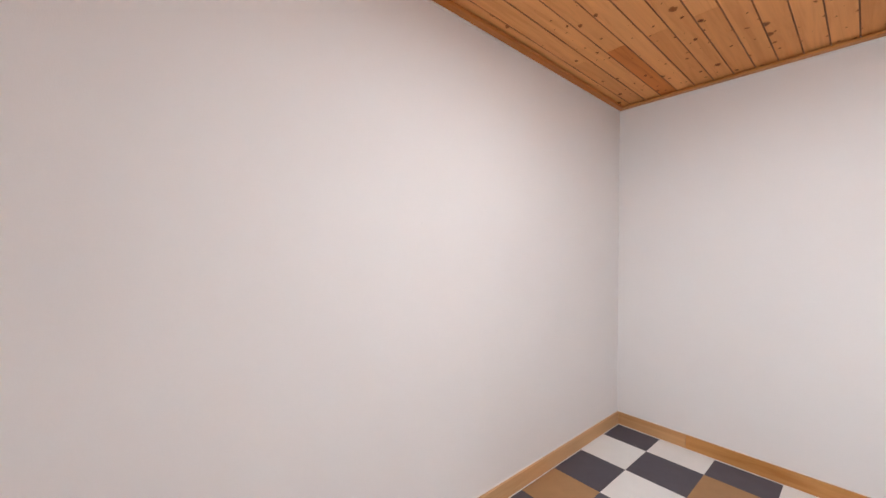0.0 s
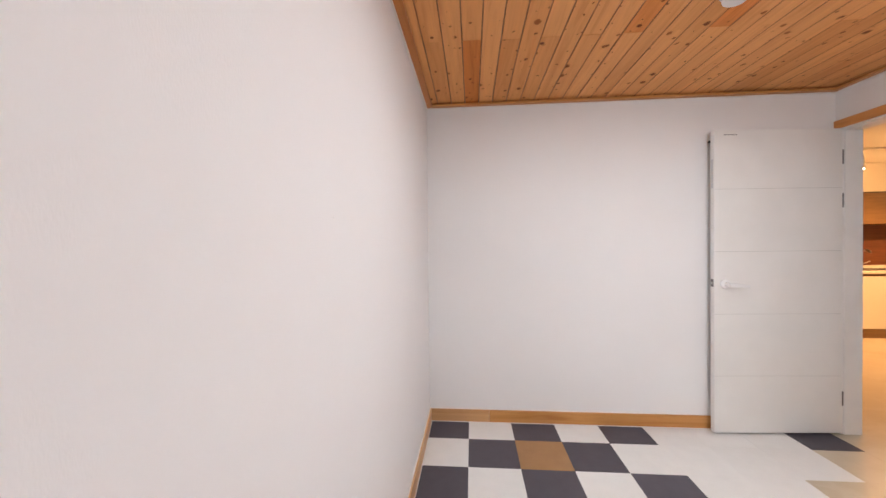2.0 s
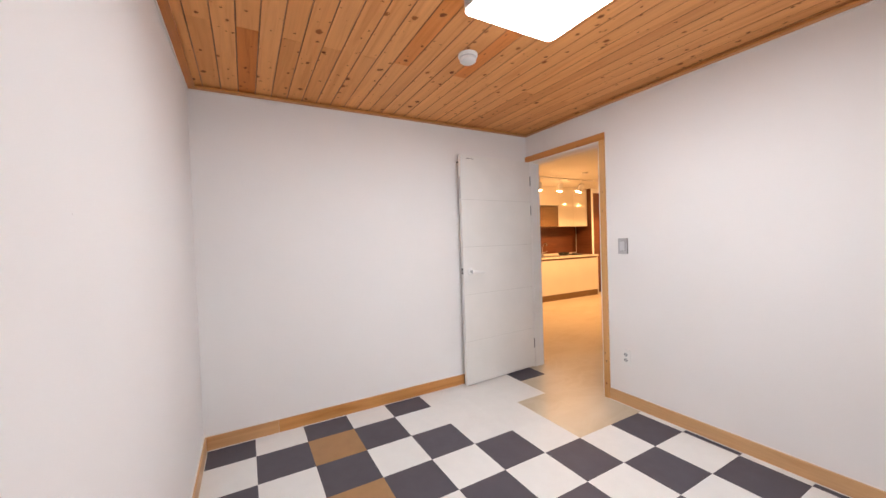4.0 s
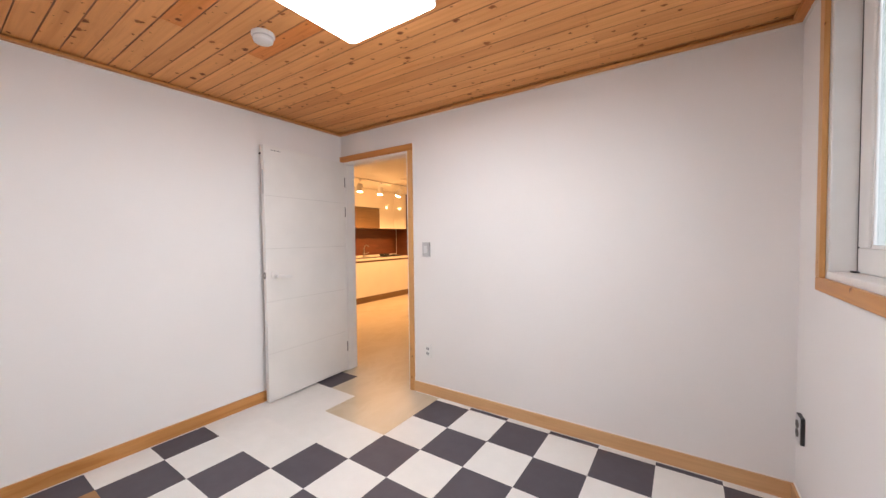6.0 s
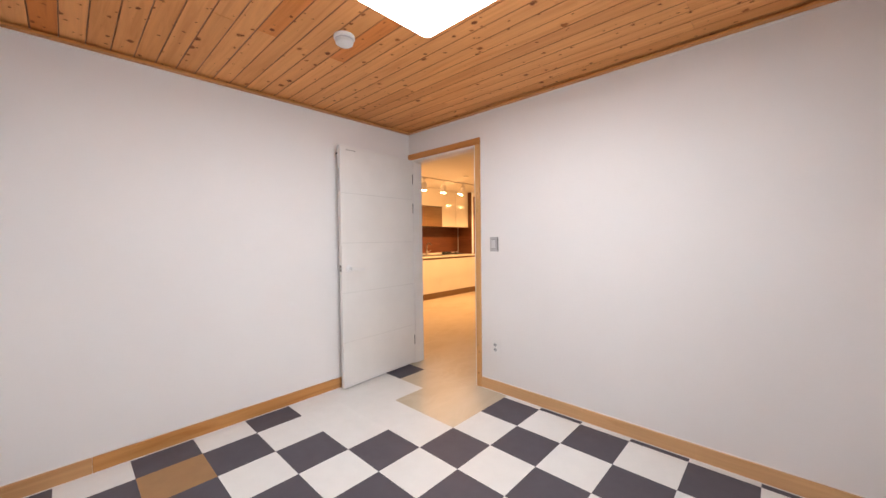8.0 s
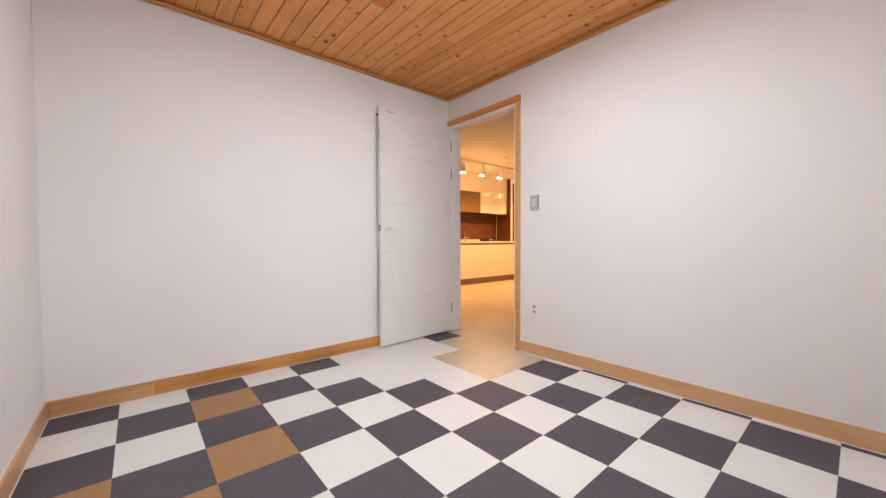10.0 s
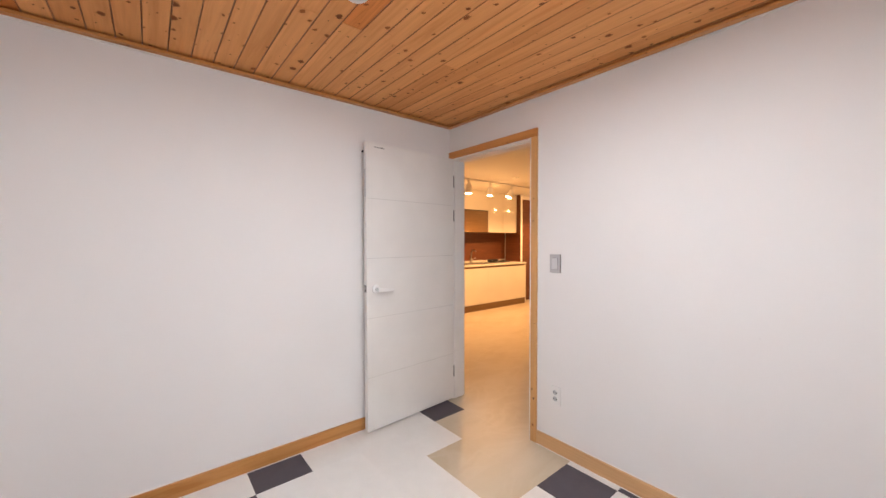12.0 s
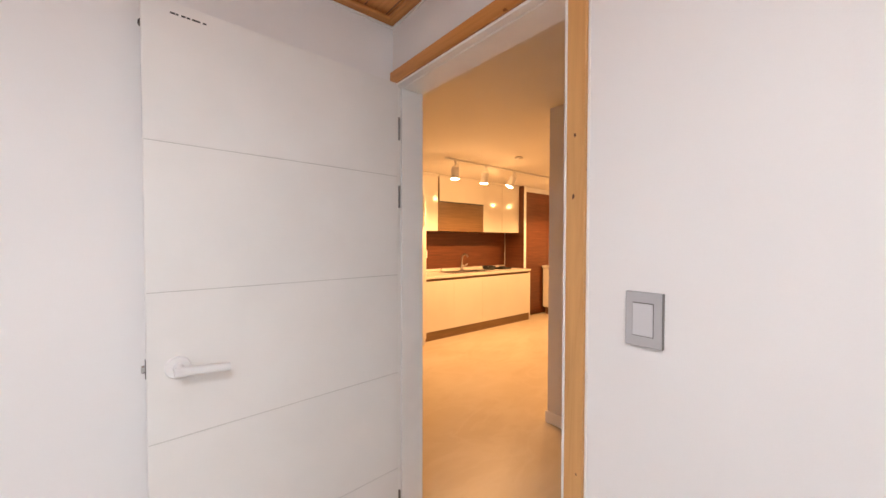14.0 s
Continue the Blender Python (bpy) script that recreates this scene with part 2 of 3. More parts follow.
FROST, ft, fb = material("frosted_glass", 0.11)
fb.inputs["Base Color"].default_value = (0.93, 0.96, 0.96, 1)
fb.inputs["Transmission Weight"].default_value = 1.0
fb.inputs["IOR"].default_value = 1.3
bump(ft, fb, noisy(ft, place(ft), 260, 3), 0.15, 0.001)

# ---- building helpers ----
ORIGIN = {}


def thing(name, at, label="", category="", group="", kind="", turn=0.0):
    """A top-level Empty at the base of a thing; turn in degrees about z."""
    e = new(name)
    e.empty_display_size = 0.1
    e.matrix_basis = pose(*at, 0, 0, turn)
    ORIGIN[e] = pose(*at, 0, 0, turn)
    return tagged(e, label, category, group, kind)


def part(name, bm, mat, parent=None, label="", smooth=False, local=False):
    """One mesh object out of a bmesh in world places (or the parent's, if local)."""
    me = bpy.data.meshes.new(name)
    if parent is not None and not local:
        bm.transform(ORIGIN[parent].inverted())
    bmesh.ops.recalc_face_normals(bm, faces=bm.faces)
    bm.to_mesh(me)
    bm.free()
    me.materials.append(mat)
    if smooth:
        me.shade_smooth()
        me.set_sharp_from_angle(angle=radians(35))
    ob = new(name, me)
    ob.parent = parent
    ORIGIN[ob] = ORIGIN[parent] if parent is not None else Matrix()
    return tagged(ob, label)


def add_box(bm, x0, x1, y0, y1, z0, z1, bevel=0.0, segments=1):
    """A box, with bevelled edges if asked, joined into bm."""
    tmp = bmesh.new()
    bmesh.ops.create_cube(tmp, size=1.0)
    m = Matrix.Translation(((x0 + x1) / 2, (y0 + y1) / 2, (z0 + z1) / 2))
    tmp.transform(m @ Matrix.Diagonal((abs(x1 - x0), abs(y1 - y0), abs(z1 - z0), 1)))
    if bevel:
        bmesh.ops.bevel(tmp, geom=tmp.edges, offset=bevel, segments=segments, affect="EDGES", profile=0.5)
    join(bm, tmp)
    return bm


def join(bm, tmp):
    me = bpy.data.meshes.new("tmp")
    tmp.to_mesh(me)
    tmp.free()
    bm.from_mesh(me)
    bpy.data.meshes.remove(me)


def box(x0, x1, y0, y1, z0, z1, bevel=0.0, segments=1):
    return add_box(bmesh.new(), x0, x1, y0, y1, z0, z1, bevel, segments)


def lathe(profile, at, turn=None, steps=28):
    """A turned shape from (radius, height) pairs, about z, set at a place with an optional turn."""
    bm = bmesh.new()
    rings = []
    for r, h in profile:
        rings.append([bm.verts.new((r * math.cos(2 * math.pi * k / steps), r * math.sin(2 * math.pi * k / steps), h)) for k in range(steps)])
    for a, b in zip(rings, rings[1:]):
        for k in range(steps):
            bm.faces.new((a[k], a[(k + 1) % steps], b[(k + 1) % steps], b[k]))
    bm.faces.new(rings[0][::-1])
    bm.faces.new(rings[-1])
    bm.transform(Matrix.Translation(at) @ (turn if turn is not None else Matrix()))
    return bm


def tube(points, radius, steps=12):
    """A round bar along points."""
    bm = bmesh.new()
    pts = [Vector(p) for p in points]
    rings = []
    for k, p in enumerate(pts):
        d = (pts[min(k + 1, len(pts) - 1)] - pts[max(k - 1, 0)]).normalized()
        q = d.to_track_quat("Z", "Y").to_matrix()
        rings.append([bm.verts.new(p + q @ Vector((radius * math.cos(2 * math.pi * s / steps), radius * math.sin(2 * math.pi * s / steps), 0))) for s in range(steps)])
    for a, b in zip(rings, rings[1:]):
        for s in range(steps):
            bm.faces.new((a[s], a[(s + 1) % steps], b[(s + 1) % steps], b[s]))
    bm.faces.new(rings[0][::-1])
    bm.faces.new(rings[-1])
    return bm


def wall_with_hole(u0, u1, z0, z1, h0, h1, k0, k1, d0, d1, axis):
    """A wall from u0 to u1 with a hole h0..h1 by k0..k1; d0..d1 its thickness; axis 0: along x, 1: along y."""
    bm = bmesh.new()

    def vert(u, z, d):
        return bm.verts.new((u, d, z) if axis == 0 else (d, u, z))

    rings = {}
    for d in (d0, d1):
        rings[d] = ([vert(u, z, d) for u, z in ((u0, z0), (u1, z0), (u1, z1), (u0, z1))], [vert(u, z, d) for u, z in ((h0, k0), (h1, k0), (h1, k1), (h0, k1))])
        o, i = rings[d]
        for k in range(4):
            bm.faces.new((o[k], o[(k + 1) % 4], i[(k + 1) % 4], i[k]))
    for ring in (0, 1):
        a, b = rings[d0][ring], rings[d1][ring]
        for k in range(4):
            bm.faces.new((a[k], a[(k + 1) % 4], b[(k + 1) % 4], b[k]))
    return bm


# ---- bedroom shell ----
XE, XW, YN, YS, ZC = 0.24, -2.976, 0.285, -2.455, 2.292
ZH = 2.34
DX0, DX1, DTOP = -0.605, 0.238, 2.035
WY0, WY1, WZ0, WZ1 = -2.075, -0.35, 1.116, 2.255

tagged(part("wall_east", box(XE, XE + 0.16, YS, YN + 0.2, -0.05, 2.45), WALL), "white papered wall behind the open bedroom door", "wall", kind="structure")
tagged(part("wall_north", box(XW - 0.2, XE, YN, YN + 0.2, -0.05, 2.45), WALL), "long plain white papered bedroom wall", "wall", kind="structure")
tagged(part("wall_south", wall_with_hole(XW, XE + 0.16, -0.05, 2.45, DX0, DX1, -0.02, DTOP, YS, YS - 0.127, 0), WALL), "white papered wall with the doorway and light switch", "wall", kind="structure")
tagged(part("wall_west", wall_with_hole(YS - 0.127, YN, -0.05, 2.45, WY0, WY1, WZ0, WZ1, XW, XW - 0.2, 1), WALL), "white papered wall with the window", "wall", kind="structure")

# knotty pine ceiling: boards along x with open joints, one mesh; every other board is butted near the door end
rnd = random.Random(4)
bm = bmesh.new()
PITCH = 0.0965
for k in range(-1, 28):
    y, y1 = min(0.20 - PITCH * k, YN), max(0.20 - PITCH * (k + 1), YS)
    if y - y1 < 0.01:
        continue
    butt = (-0.558 if k % 2 == 0 else -2.13) + rnd.uniform(-0.008, 0.008)
    if k == 18:
        butt = -1.71
    cuts = [XW - 0.01, butt, XE + 0.01]
    for a, b in zip(cuts, cuts[1:]):
        low = ZC + rnd.uniform(0, 0.0014)
        c, gap = 0.0022, 0.0011
        ring = [(y - gap, low + c), (y - gap - c, low), (y1 + gap + c, low), (y1 + gap, low + c), (y1 + gap, ZC + 0.012), (y - gap, ZC + 0.012)]
        va = [bm.verts.new((a + 0.0008, p, q)) for p, q in ring]
        vb = [bm.verts.new((b - 0.0008, p, q)) for p, q in ring]
        faces = [bm.faces.new((va[n], va[(n + 1) % 6], vb[(n + 1) % 6], vb[n])) for n in range(6)] + [bm.faces.new(va), bm.faces.new(vb[::-1])]
        for n in (0, 2, 3, 5):
            faces[n].material_index = 2
        if (k == 2 and b > 0) or (k == 14 and b < 0):
            faces[1].material_index = 1
pine_ceiling = part("ceiling", bm, PLANK)
pine_ceiling.data.materials.append(PLANK_RED)
pine_ceiling.data.materials.append(GROOVE)
tagged(pine_ceiling, "knotty varnished pine board ceiling", "ceiling", kind="structure")
tagged(part("ceiling_backing", box(XW - 0.2, XE + 0.16, YS - 0.127, YN + 0.2, ZC + 0.014, ZC + 0.17), BROWN_EDGE), "dark backing above the pine ceiling boards", "ceiling", kind="structure")


def moulding(name, p, q, inward, mat):
    """Pine cornice with a stepped section between p and q (x, y); inward: unit direction into the room."""
    bm = bmesh.new()
    section = [(0, 0), (0, -0.021), (0.041, -0.021), (0.045, -0.017), (0.045, -0.009), (0.027, -0.009), (0.027, 0)]
    rows = []
    along = (Vector(q) - Vector(p)).normalized()
    for end, sign in ((Vector(p), 1), (Vector(q), -1)):
        rows.append([bm.verts.new((*(end + Vector(inward) * u + along * (sign * u)), ZC - 0.0005 + w)) for u, w in section])
    n = len(section)
    for k in range(n):
        bm.faces.new((rows[0][k], rows[0][(k + 1) % n], rows[1][(k + 1) % n], rows[1][k]))
    return tagged(part(name, bm, mat), "varnished pine moulding along the ceiling edge", "moulding", "ceiling mouldings", "structure")


moulding("trim_ceiling_north", (XW, YN), (XE, YN), (0, -1), PINE_X)
moulding("trim_ceiling_south", (XW, YS), (XE, YS), (0, 1), PINE_X)
moulding("trim_ceiling_east", (XE, YS), (XE, YN), (-1, 0), PINE_Y)
moulding("trim_ceiling_west", (XW, YS), (XW, YN), (1, 0), PINE_Y)

# caulk beads below the mouldings
for name, b in (("trim_caulk_north", (XW, XE, YN - 0.007, YN, ZC - 0.030, ZC - 0.021)), ("trim_caulk_south", (XW, XE, YS, YS + 0.007, ZC - 0.030, ZC - 0.021)),
                ("trim_caulk_east", (XE - 0.007, XE, YS + 0.007, YN - 0.007, ZC - 0.030, ZC - 0.021)), ("trim_caulk_west", (XW, XW + 0.007, YS + 0.007, YN - 0.007, ZC - 0.030, ZC - 0.021))):
    tagged(part(name, box(*b, 0.0015), CAULK), "thin white caulk bead under the pine moulding", "caulk", "caulk beads", "structure")

# skirting boards, in lengths
HB, TB = 0.088, 0.015


def skirting(name, x0, x1, y0, y1, mat):
    return tagged(part(name, box(x0, x1, y0, y1, 0.001, HB, 0.002), mat), "orange-brown wooden skirting board with white caulk", "skirting", "skirting boards", "structure")


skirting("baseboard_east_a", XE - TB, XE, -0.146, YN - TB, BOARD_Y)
skirting("baseboard_east_b", XE - TB, XE, YS + 0.02, -0.1475, BOARD_SHADED)
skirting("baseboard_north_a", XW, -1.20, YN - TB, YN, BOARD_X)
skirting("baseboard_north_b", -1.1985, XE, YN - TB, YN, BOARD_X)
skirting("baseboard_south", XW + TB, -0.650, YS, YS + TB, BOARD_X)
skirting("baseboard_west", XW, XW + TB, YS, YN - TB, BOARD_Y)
for name, b in (("trim_skirting_caulk_east", (XE - 0.006, XE, YS + 0.02, YN - 0.006, HB, HB + 0.005)), ("trim_skirting_caulk_north", (XW + 0.006, XE, YN - 0.006, YN, HB, HB + 0.005)),
                ("trim_skirting_caulk_south", (XW + 0.006, -0.652, YS, YS + 0.006, HB, HB + 0.005)), ("trim_skirting_caulk_west", (XW, XW + 0.006, YS, YN, HB, HB + 0.005)),
                ("trim_floor_caulk_east", (XE - TB - 0.004, XE - TB, YS + 0.02, YN - 0.015, 0.0, 0.005)), ("trim_floor_caulk_north", (XW + 0.02, XE - 0.015, YN - TB - 0.004, YN - TB, 0.0, 0.005)),
                ("trim_floor_caulk_south", (XW + 0.02, -0.652, YS + TB, YS + TB + 0.004, 0.0, 0.005)), ("trim_floor_caulk_west", (XW + TB, XW + TB + 0.004, YS + 0.015, YN - 0.015, 0.0, 0.005))):
    tagged(part(name, box(*b, 0.0012), CAULK), "thin white caulk line along the skirting board", "caulk", "caulk beads", "structure")

# ---- doorway ----
cas = thing("trim_door_casing", (-0.2, YS, 0), "knotty pine casing round the doorway", "door casing", kind="structure")
part("head_board", box(-0.648, XE - 0.002, YS + 0.001, YS + 0.016, 2.019, 2.074, 0.002), PINE_X, cas)
part("side_board", box(-0.648, -0.600, YS + 0.001, YS + 0.016, 0.001, 2.0185, 0.002), PINE_Z, cas)
krnd = random.Random(9)
for x, z, r in ((-0.623, 1.616, 0.0046), (-0.620, 1.469, 0.0052), (-0.634, 0.792, 0.003), (-0.615, 0.351, 0.0065), (-0.627, 0.291, 0.0075)):
    bm = lathe([(r, 0), (r * 0.97, 0.0003), (r * 0.5, 0.0005)], (0, 0, 0), None, 14)
    wave = [krnd.uniform(0.65, 1.15) for n in range(14)]
    for n, v in enumerate(bm.verts):
        v.co.x *= wave[n % 14]
        v.co.y *= wave[n % 14]
    bm.transform(Matrix.Translation((x, YS + 0.0159, z)) @ Matrix.Rotation(radians(krnd.uniform(-25, 25)), 4, "Y") @ Matrix.Diagonal((0.75, 1, 1.3, 1)) @ Matrix.Rotation(radians(-90), 4, "X"))
    part("knot", bm, KNOT, cas, "dark brown knot in the pine")
part("caulk", box(-0.654, -0.648, YS, YS + 0.006, 0.09, 2.078, 0.002), CAULK, cas)
fr = thing("trim_door_frame", (-0.2, YS - 0.07, 0), "white film-covered door frame lining with hinge rebate", "door frame", kind="structure")
bm = box(0.2, 0.2375, YS - 0.130, YS - 0.020, 0.0, DTOP - 0.001, 0.002)
add_box(bm, 0.208, 0.2375, YS - 0.0195, YS + 0.002, 0.0, DTOP - 0.001, 0.001)
part("hinge_jamb", bm, FRAME_PAINT, fr)
bm = box(-0.6045, -0.587, YS - 0.130, YS - 0.024, 0.0, DTOP - 0.001, 0.002)
add_box(bm, -0.5995, -0.592, YS - 0.0235, YS + 0.0145, 0.0, 2.0185, 0.002)
part("latch_jamb", bm, FRAME_PAINT, fr)
bm = box(-0.5865, 0.1995, YS - 0.130, YS - 0.022, 2.006, DTOP - 0.001, 0.002)
add_box(bm, -0.5915, 0.2075, YS - 0.0215, YS + 0.010, 2.009, 2.0185, 0.002)
part("head_jamb", bm, FRAME_PAINT, fr)
part("strike_plate", box(-0.5869, -0.5855, YS - 0.062, YS - 0.034, 0.94, 1.06), STEEL, fr, "dull steel strike plate")

# open leaf; local frame: u along the leaf from the hinge (x), thickness towards +y, z up
leaf = thing("door_1", (0.192, YS + 0.004, 0.0), "white flush bedroom door with four level grooves, standing open", "door", kind="structure", turn=93.1)
LW, LT = 0.822, 0.036
edges = [0.014, 0.392, 0.803, 1.218, 1.631, 2.018]
part("core", box(0.003, LW - 0.002, -LT + 0.002, -0.0022, 0.014, 2.017), DOOR_CORE, leaf, local=True)
part("back_skin", box(0.0, LW, -LT, -LT + 0.0019, 0.013, 2.018), DOOR_PAINT, leaf, local=True)
for a, b in zip(edges, edges[1:]):
    part("door_panel", box(0.0, LW - 0.001, -0.0021, 0.0, a + 0.0014, b - 0.0014, 0.0007), DOOR_PAINT, leaf, local=True)
part("edge_strip", box(LW - 0.0019, LW + 0.0005, -LT + 0.002, -0.0024, 0.014, 2.017), DOOR_PAINT, leaf, local=True)
part("latch_plate", box(LW + 0.0006, LW + 0.0026, -0.031, -0.007, 0.985, 1.035, 0.0005), HINGE, leaf, "dull metal latch plate", local=True)
part("latch_bolt", box(LW + 0.0027, LW + 0.011, -0.026, -0.012, 1.000, 1.020, 0.002), STEEL, leaf, local=True)
part("bumper", lathe([(0.007, 0), (0.008, 0.004), (0.008, 0.020), (0.005, 0.024)], (LW - 0.003, -LT + 0.001, 1.955), Matrix.Rotation(radians(90), 4, "X"), 16), BLACK, leaf, "small dark rubber stop", True, local=True)
for k, z0 in enumerate((1.50, 1.785, 0.195)):
    hinge = part("hinge", tube([(-0.006, -0.004, z0), (-0.006, -0.004, z0 + 0.093)], 0.006, 10), HINGE, leaf, "dull grey butt hinge", True, local=True)
    part("hinge_leaf", box(-0.0005, -0.003, -0.031, -0.004, z0 + 0.001, z0 + 0.092), HINGE, hinge, local=True)
part("edge_sticker", box(LW + 0.0006, LW + 0.0012, -0.028, -0.010, 1.64, 1.83), PALE_GREY, leaf, local=True)
for k in range(7):
    w = (0.011, 0.006, 0.010, 0.008, 0.012, 0.007, 0.009)[k]
    x = LW - 0.062 - k * 0.0125
    part("label_bar", box(x, x - w, 0.0001, 0.0005, 1.984, 1.989), BLACK, leaf, "dark printed mark", local=True)
# lever handle
ux = LW - 0.068
rose = part("rosette", lathe([(0.031, 0.0), (0.031, 0.006), (0.028, 0.010), (0.013, 0.012), (0.011, 0.040), (0.0112, 0.046)], (ux, 0.0003, 1.004), Matrix.Rotation(radians(-90), 4, "X"), 32), WHITE_PLASTIC, leaf, "white round handle rose", True, local=True)
bm = bmesh.new()
rings = []
for s in range(11):
    f = s / 10
    cx = ux + 0.013 - 0.132 * f
    half_z = 0.0135 - 0.003 * f
    half_y = 0.0085 - 0.0025 * f
    cy = 0.050 - 0.004 * math.sin(f * math.pi)
    rings.append([bm.verts.new((cx, cy + half_y * math.copysign(abs(math.cos(a)) ** 0.6, math.cos(a)), 1.004 - 0.012 * f + half_z * math.copysign(abs(math.sin(a)) ** 0.6, math.sin(a)))) for a in [2 * math.pi * q / 16 for q in range(16)]])
for a, b in zip(rings, rings[1:]):
    for q in range(16):
        bm.faces.new((a[q], a[(q + 1) % 16], b[(q + 1) % 16], b[q]))
bm.faces.new(rings[0])
bm.faces.new(rings[-1][::-1])
part("lever", bm, WHITE_PLASTIC, leaf, "white lever handle", True, local=True)

# ---- switch, sockets, detector, lamp ----
sw = thing("light_switch", (-0.780, YS, 1.137), "silver-grey single rocker light switch on the white wall", "light switch")
part("plate", box(-0.8160, -0.7435, YS + 0.0005, YS + 0.010, 1.137, 1.253, 0.002, 2), GREY_PLASTIC, sw)
part("surround", box(-0.8010, -0.7590, YS + 0.0101, YS + 0.0108, 1.159, 1.231), HINGE, sw, "dark thin gap round the rocker")
rocker = box(-0.7998, -0.7602, YS + 0.0109, YS + 0.0140, 1.1610, 1.2290, 0.001)
part("rocker", rocker, PALE_GREY, sw)
part("side_edge", box(-0.8180, -0.8162, YS + 0.0005, YS + 0.0095, 1.1375, 1.2525, 0.0005), HINGE, sw, "dark side edge of the plate")


def outlet(at, turn, label):
    """A two-gang round-hole socket plate; local x across, y out of the wall."""
    e = thing("wall_socket", at, label, "socket", "wall sockets", turn=turn)
    if turn:
        part("back_box", box(-0.037, 0.037, 0.0003, 0.0155, -0.002, 0.120, 0.001), BLACK, e, "black back box edge", local=True)
    part("plate", box(-0.035, 0.035, 0.0156 if turn else 0.0005, 0.018 if turn else 0.009, 0.0, 0.118, 0.001, 2), WHITE_PLASTIC if turn == 0 else PALE_GREY, e, local=True)
    for z in (0.040, 0.080):
        cup = part("socket_cup", lathe([(0.0188, 0.0), (0.0186, 0.0040), (0.0170, 0.0046), (0.0160, 0.0040), (0.0158, 0.0003)], (0, 0.0181 if turn else 0.0091, z), Matrix.Rotation(radians(-90), 4, "X"), 24), HINGE if turn else WHITE_PLASTIC, e, "recessed round socket", True, local=True)
        # White socket's faces are grey: the wells' shading is put into the colour.
        part("cup_face", lathe([(0.0155, 0), (0.0150, 0.0004)], (0, 0.0186 if turn else 0.0096, z), Matrix.Rotation(radians(-90), 4, "X"), 24), BLACK if turn else BAR_WELL_GREY, cup, "", True, local=True)
        for dx in (-0.0095, 0.0095):
            part("pin_hole", lathe([(0.0040, 0), (0.0040, 0.0004)], (dx, 0.0191 if turn else 0.0101, z), Matrix.Rotation(radians(-90), 4, "X"), 10), BLACK, cup, local=True)
    return e


outlet((-0.787, YS, 0.302), 0, "white two-gang wall socket above the skirting")
outlet((XW, -2.335, 0.345), -90, "grey two-gang wall socket with black edge near the corner")

sd = thing("smoke_detector", (-0.812, -1.098, ZC), "round white smoke detector on the pine ceiling", "detector")
flip = Matrix.Rotation(math.pi, 4, "X")
part("base", lathe([(0.052, 0), (0.053, 0.004), (0.053, 0.014), (0.050, 0.018)], (-0.812, -1.098, ZC - 0.0003), flip, 36), WHITE_PLASTIC, sd, "", True)
part("collar", lathe([(0.046, 0), (0.046, 0.006)], (-0.812, -1.098, ZC - 0.0185), flip, 36), PALE_GREY, sd, "", True)
part("cap", lathe([(0.044, 0), (0.046, 0.004), (0.044, 0.014), (0.038, 0.019), (0.016, 0.021)], (-0.812, -1.098, ZC - 0.0246), flip, 36), WHITE_PLASTIC, sd, "", True)

LX0, LX1, LY0, LY1 = -1.68, -1.165, -1.350, -0.835
lamp = thing("ceiling_light", ((LX0 + LX1) / 2, (LY0 + LY1) / 2, ZC), "square white LED ceiling light, switched on", "ceiling light")


def rounded_slab(x0, x1, y0, y1, z0, z1, r, edge=0.0, n=8):
    """A slab with rounded corners; edge: how far its lower rim is drawn in."""
    bm = bmesh.new()
    rings = []
    for z, inset in ((z1, 0.0), (z0 + edge, 0.0), (z0 + edge * 0.35, edge * 0.3), (z0, edge)) if edge else ((z1, 0.0), (z0, 0.0)):
        ring = []
        for cx, cy, start in ((x1 - r, y1 - r, 0), (x0 + r, y1 - r, 90), (x0 + r, y0 + r, 180), (x1 - r, y0 + r, 270)):
            for k in range(n + 1):
                a = radians(start + 90 * k / n)
                ring.append(bm.verts.new((cx + (r - inset) * math.cos(a), cy + (r - inset) * math.sin(a), z)))
        rings.append(ring)
    for a, b in zip(rings, rings[1:]):
        for k in range(len(a)):
            bm.faces.new((a[k], a[(k + 1) % len(a)], b[(k + 1) % len(a)], b[k]))
    bm.faces.new(rings[0])
    bm.faces.new(rings[-1][::-1])
    return bm


part("housing", rounded_slab(LX0, LX1, LY0, LY1, ZC - 0.050, ZC - 0.0005, 0.035, 0.004), WHITE_PLASTIC, lamp, "white plastic rim", True)
part("diffuser", rounded_slab(LX0 + 0.005, LX1 - 0.005, LY0 + 0.005, LY1 - 0.005, ZC - 0.056, ZC - 0.0505, 0.031, 0.003), LED, lamp, "glowing white diffuser", True)

# ---- window ----
win = thing("window_1", (XW - 0.1, (WY0 + WY1) / 2, WZ0), "white plastic sliding window with frosted panes and pine casing", "window", kind="structure")
TW = 0.05
part("casing_sill", box(XW + 0.001, XW + 0.018, WY0 - TW, WY1 + TW, WZ0 - TW, WZ0 + 0.002, 0.002), PINE_SILL, win)
part("casing_head", box(XW + 0.001, XW + 0.018, WY0 - TW, WY1 + TW, WZ1 - 0.002, ZC - 0.0295, 0.001), PINE_Y, win)
for a, b in ((WY0 - TW, WY0 + 0.002), (WY1 - 0.002, WY1 + TW)):
    part("casing_side", box(XW + 0.001, XW + 0.018, a, b, WZ0 + 0.0025, WZ1 - 0.0025, 0.002), PINE_Z, win)
FX0, FX1 = XW - 0.19, XW - 0.002
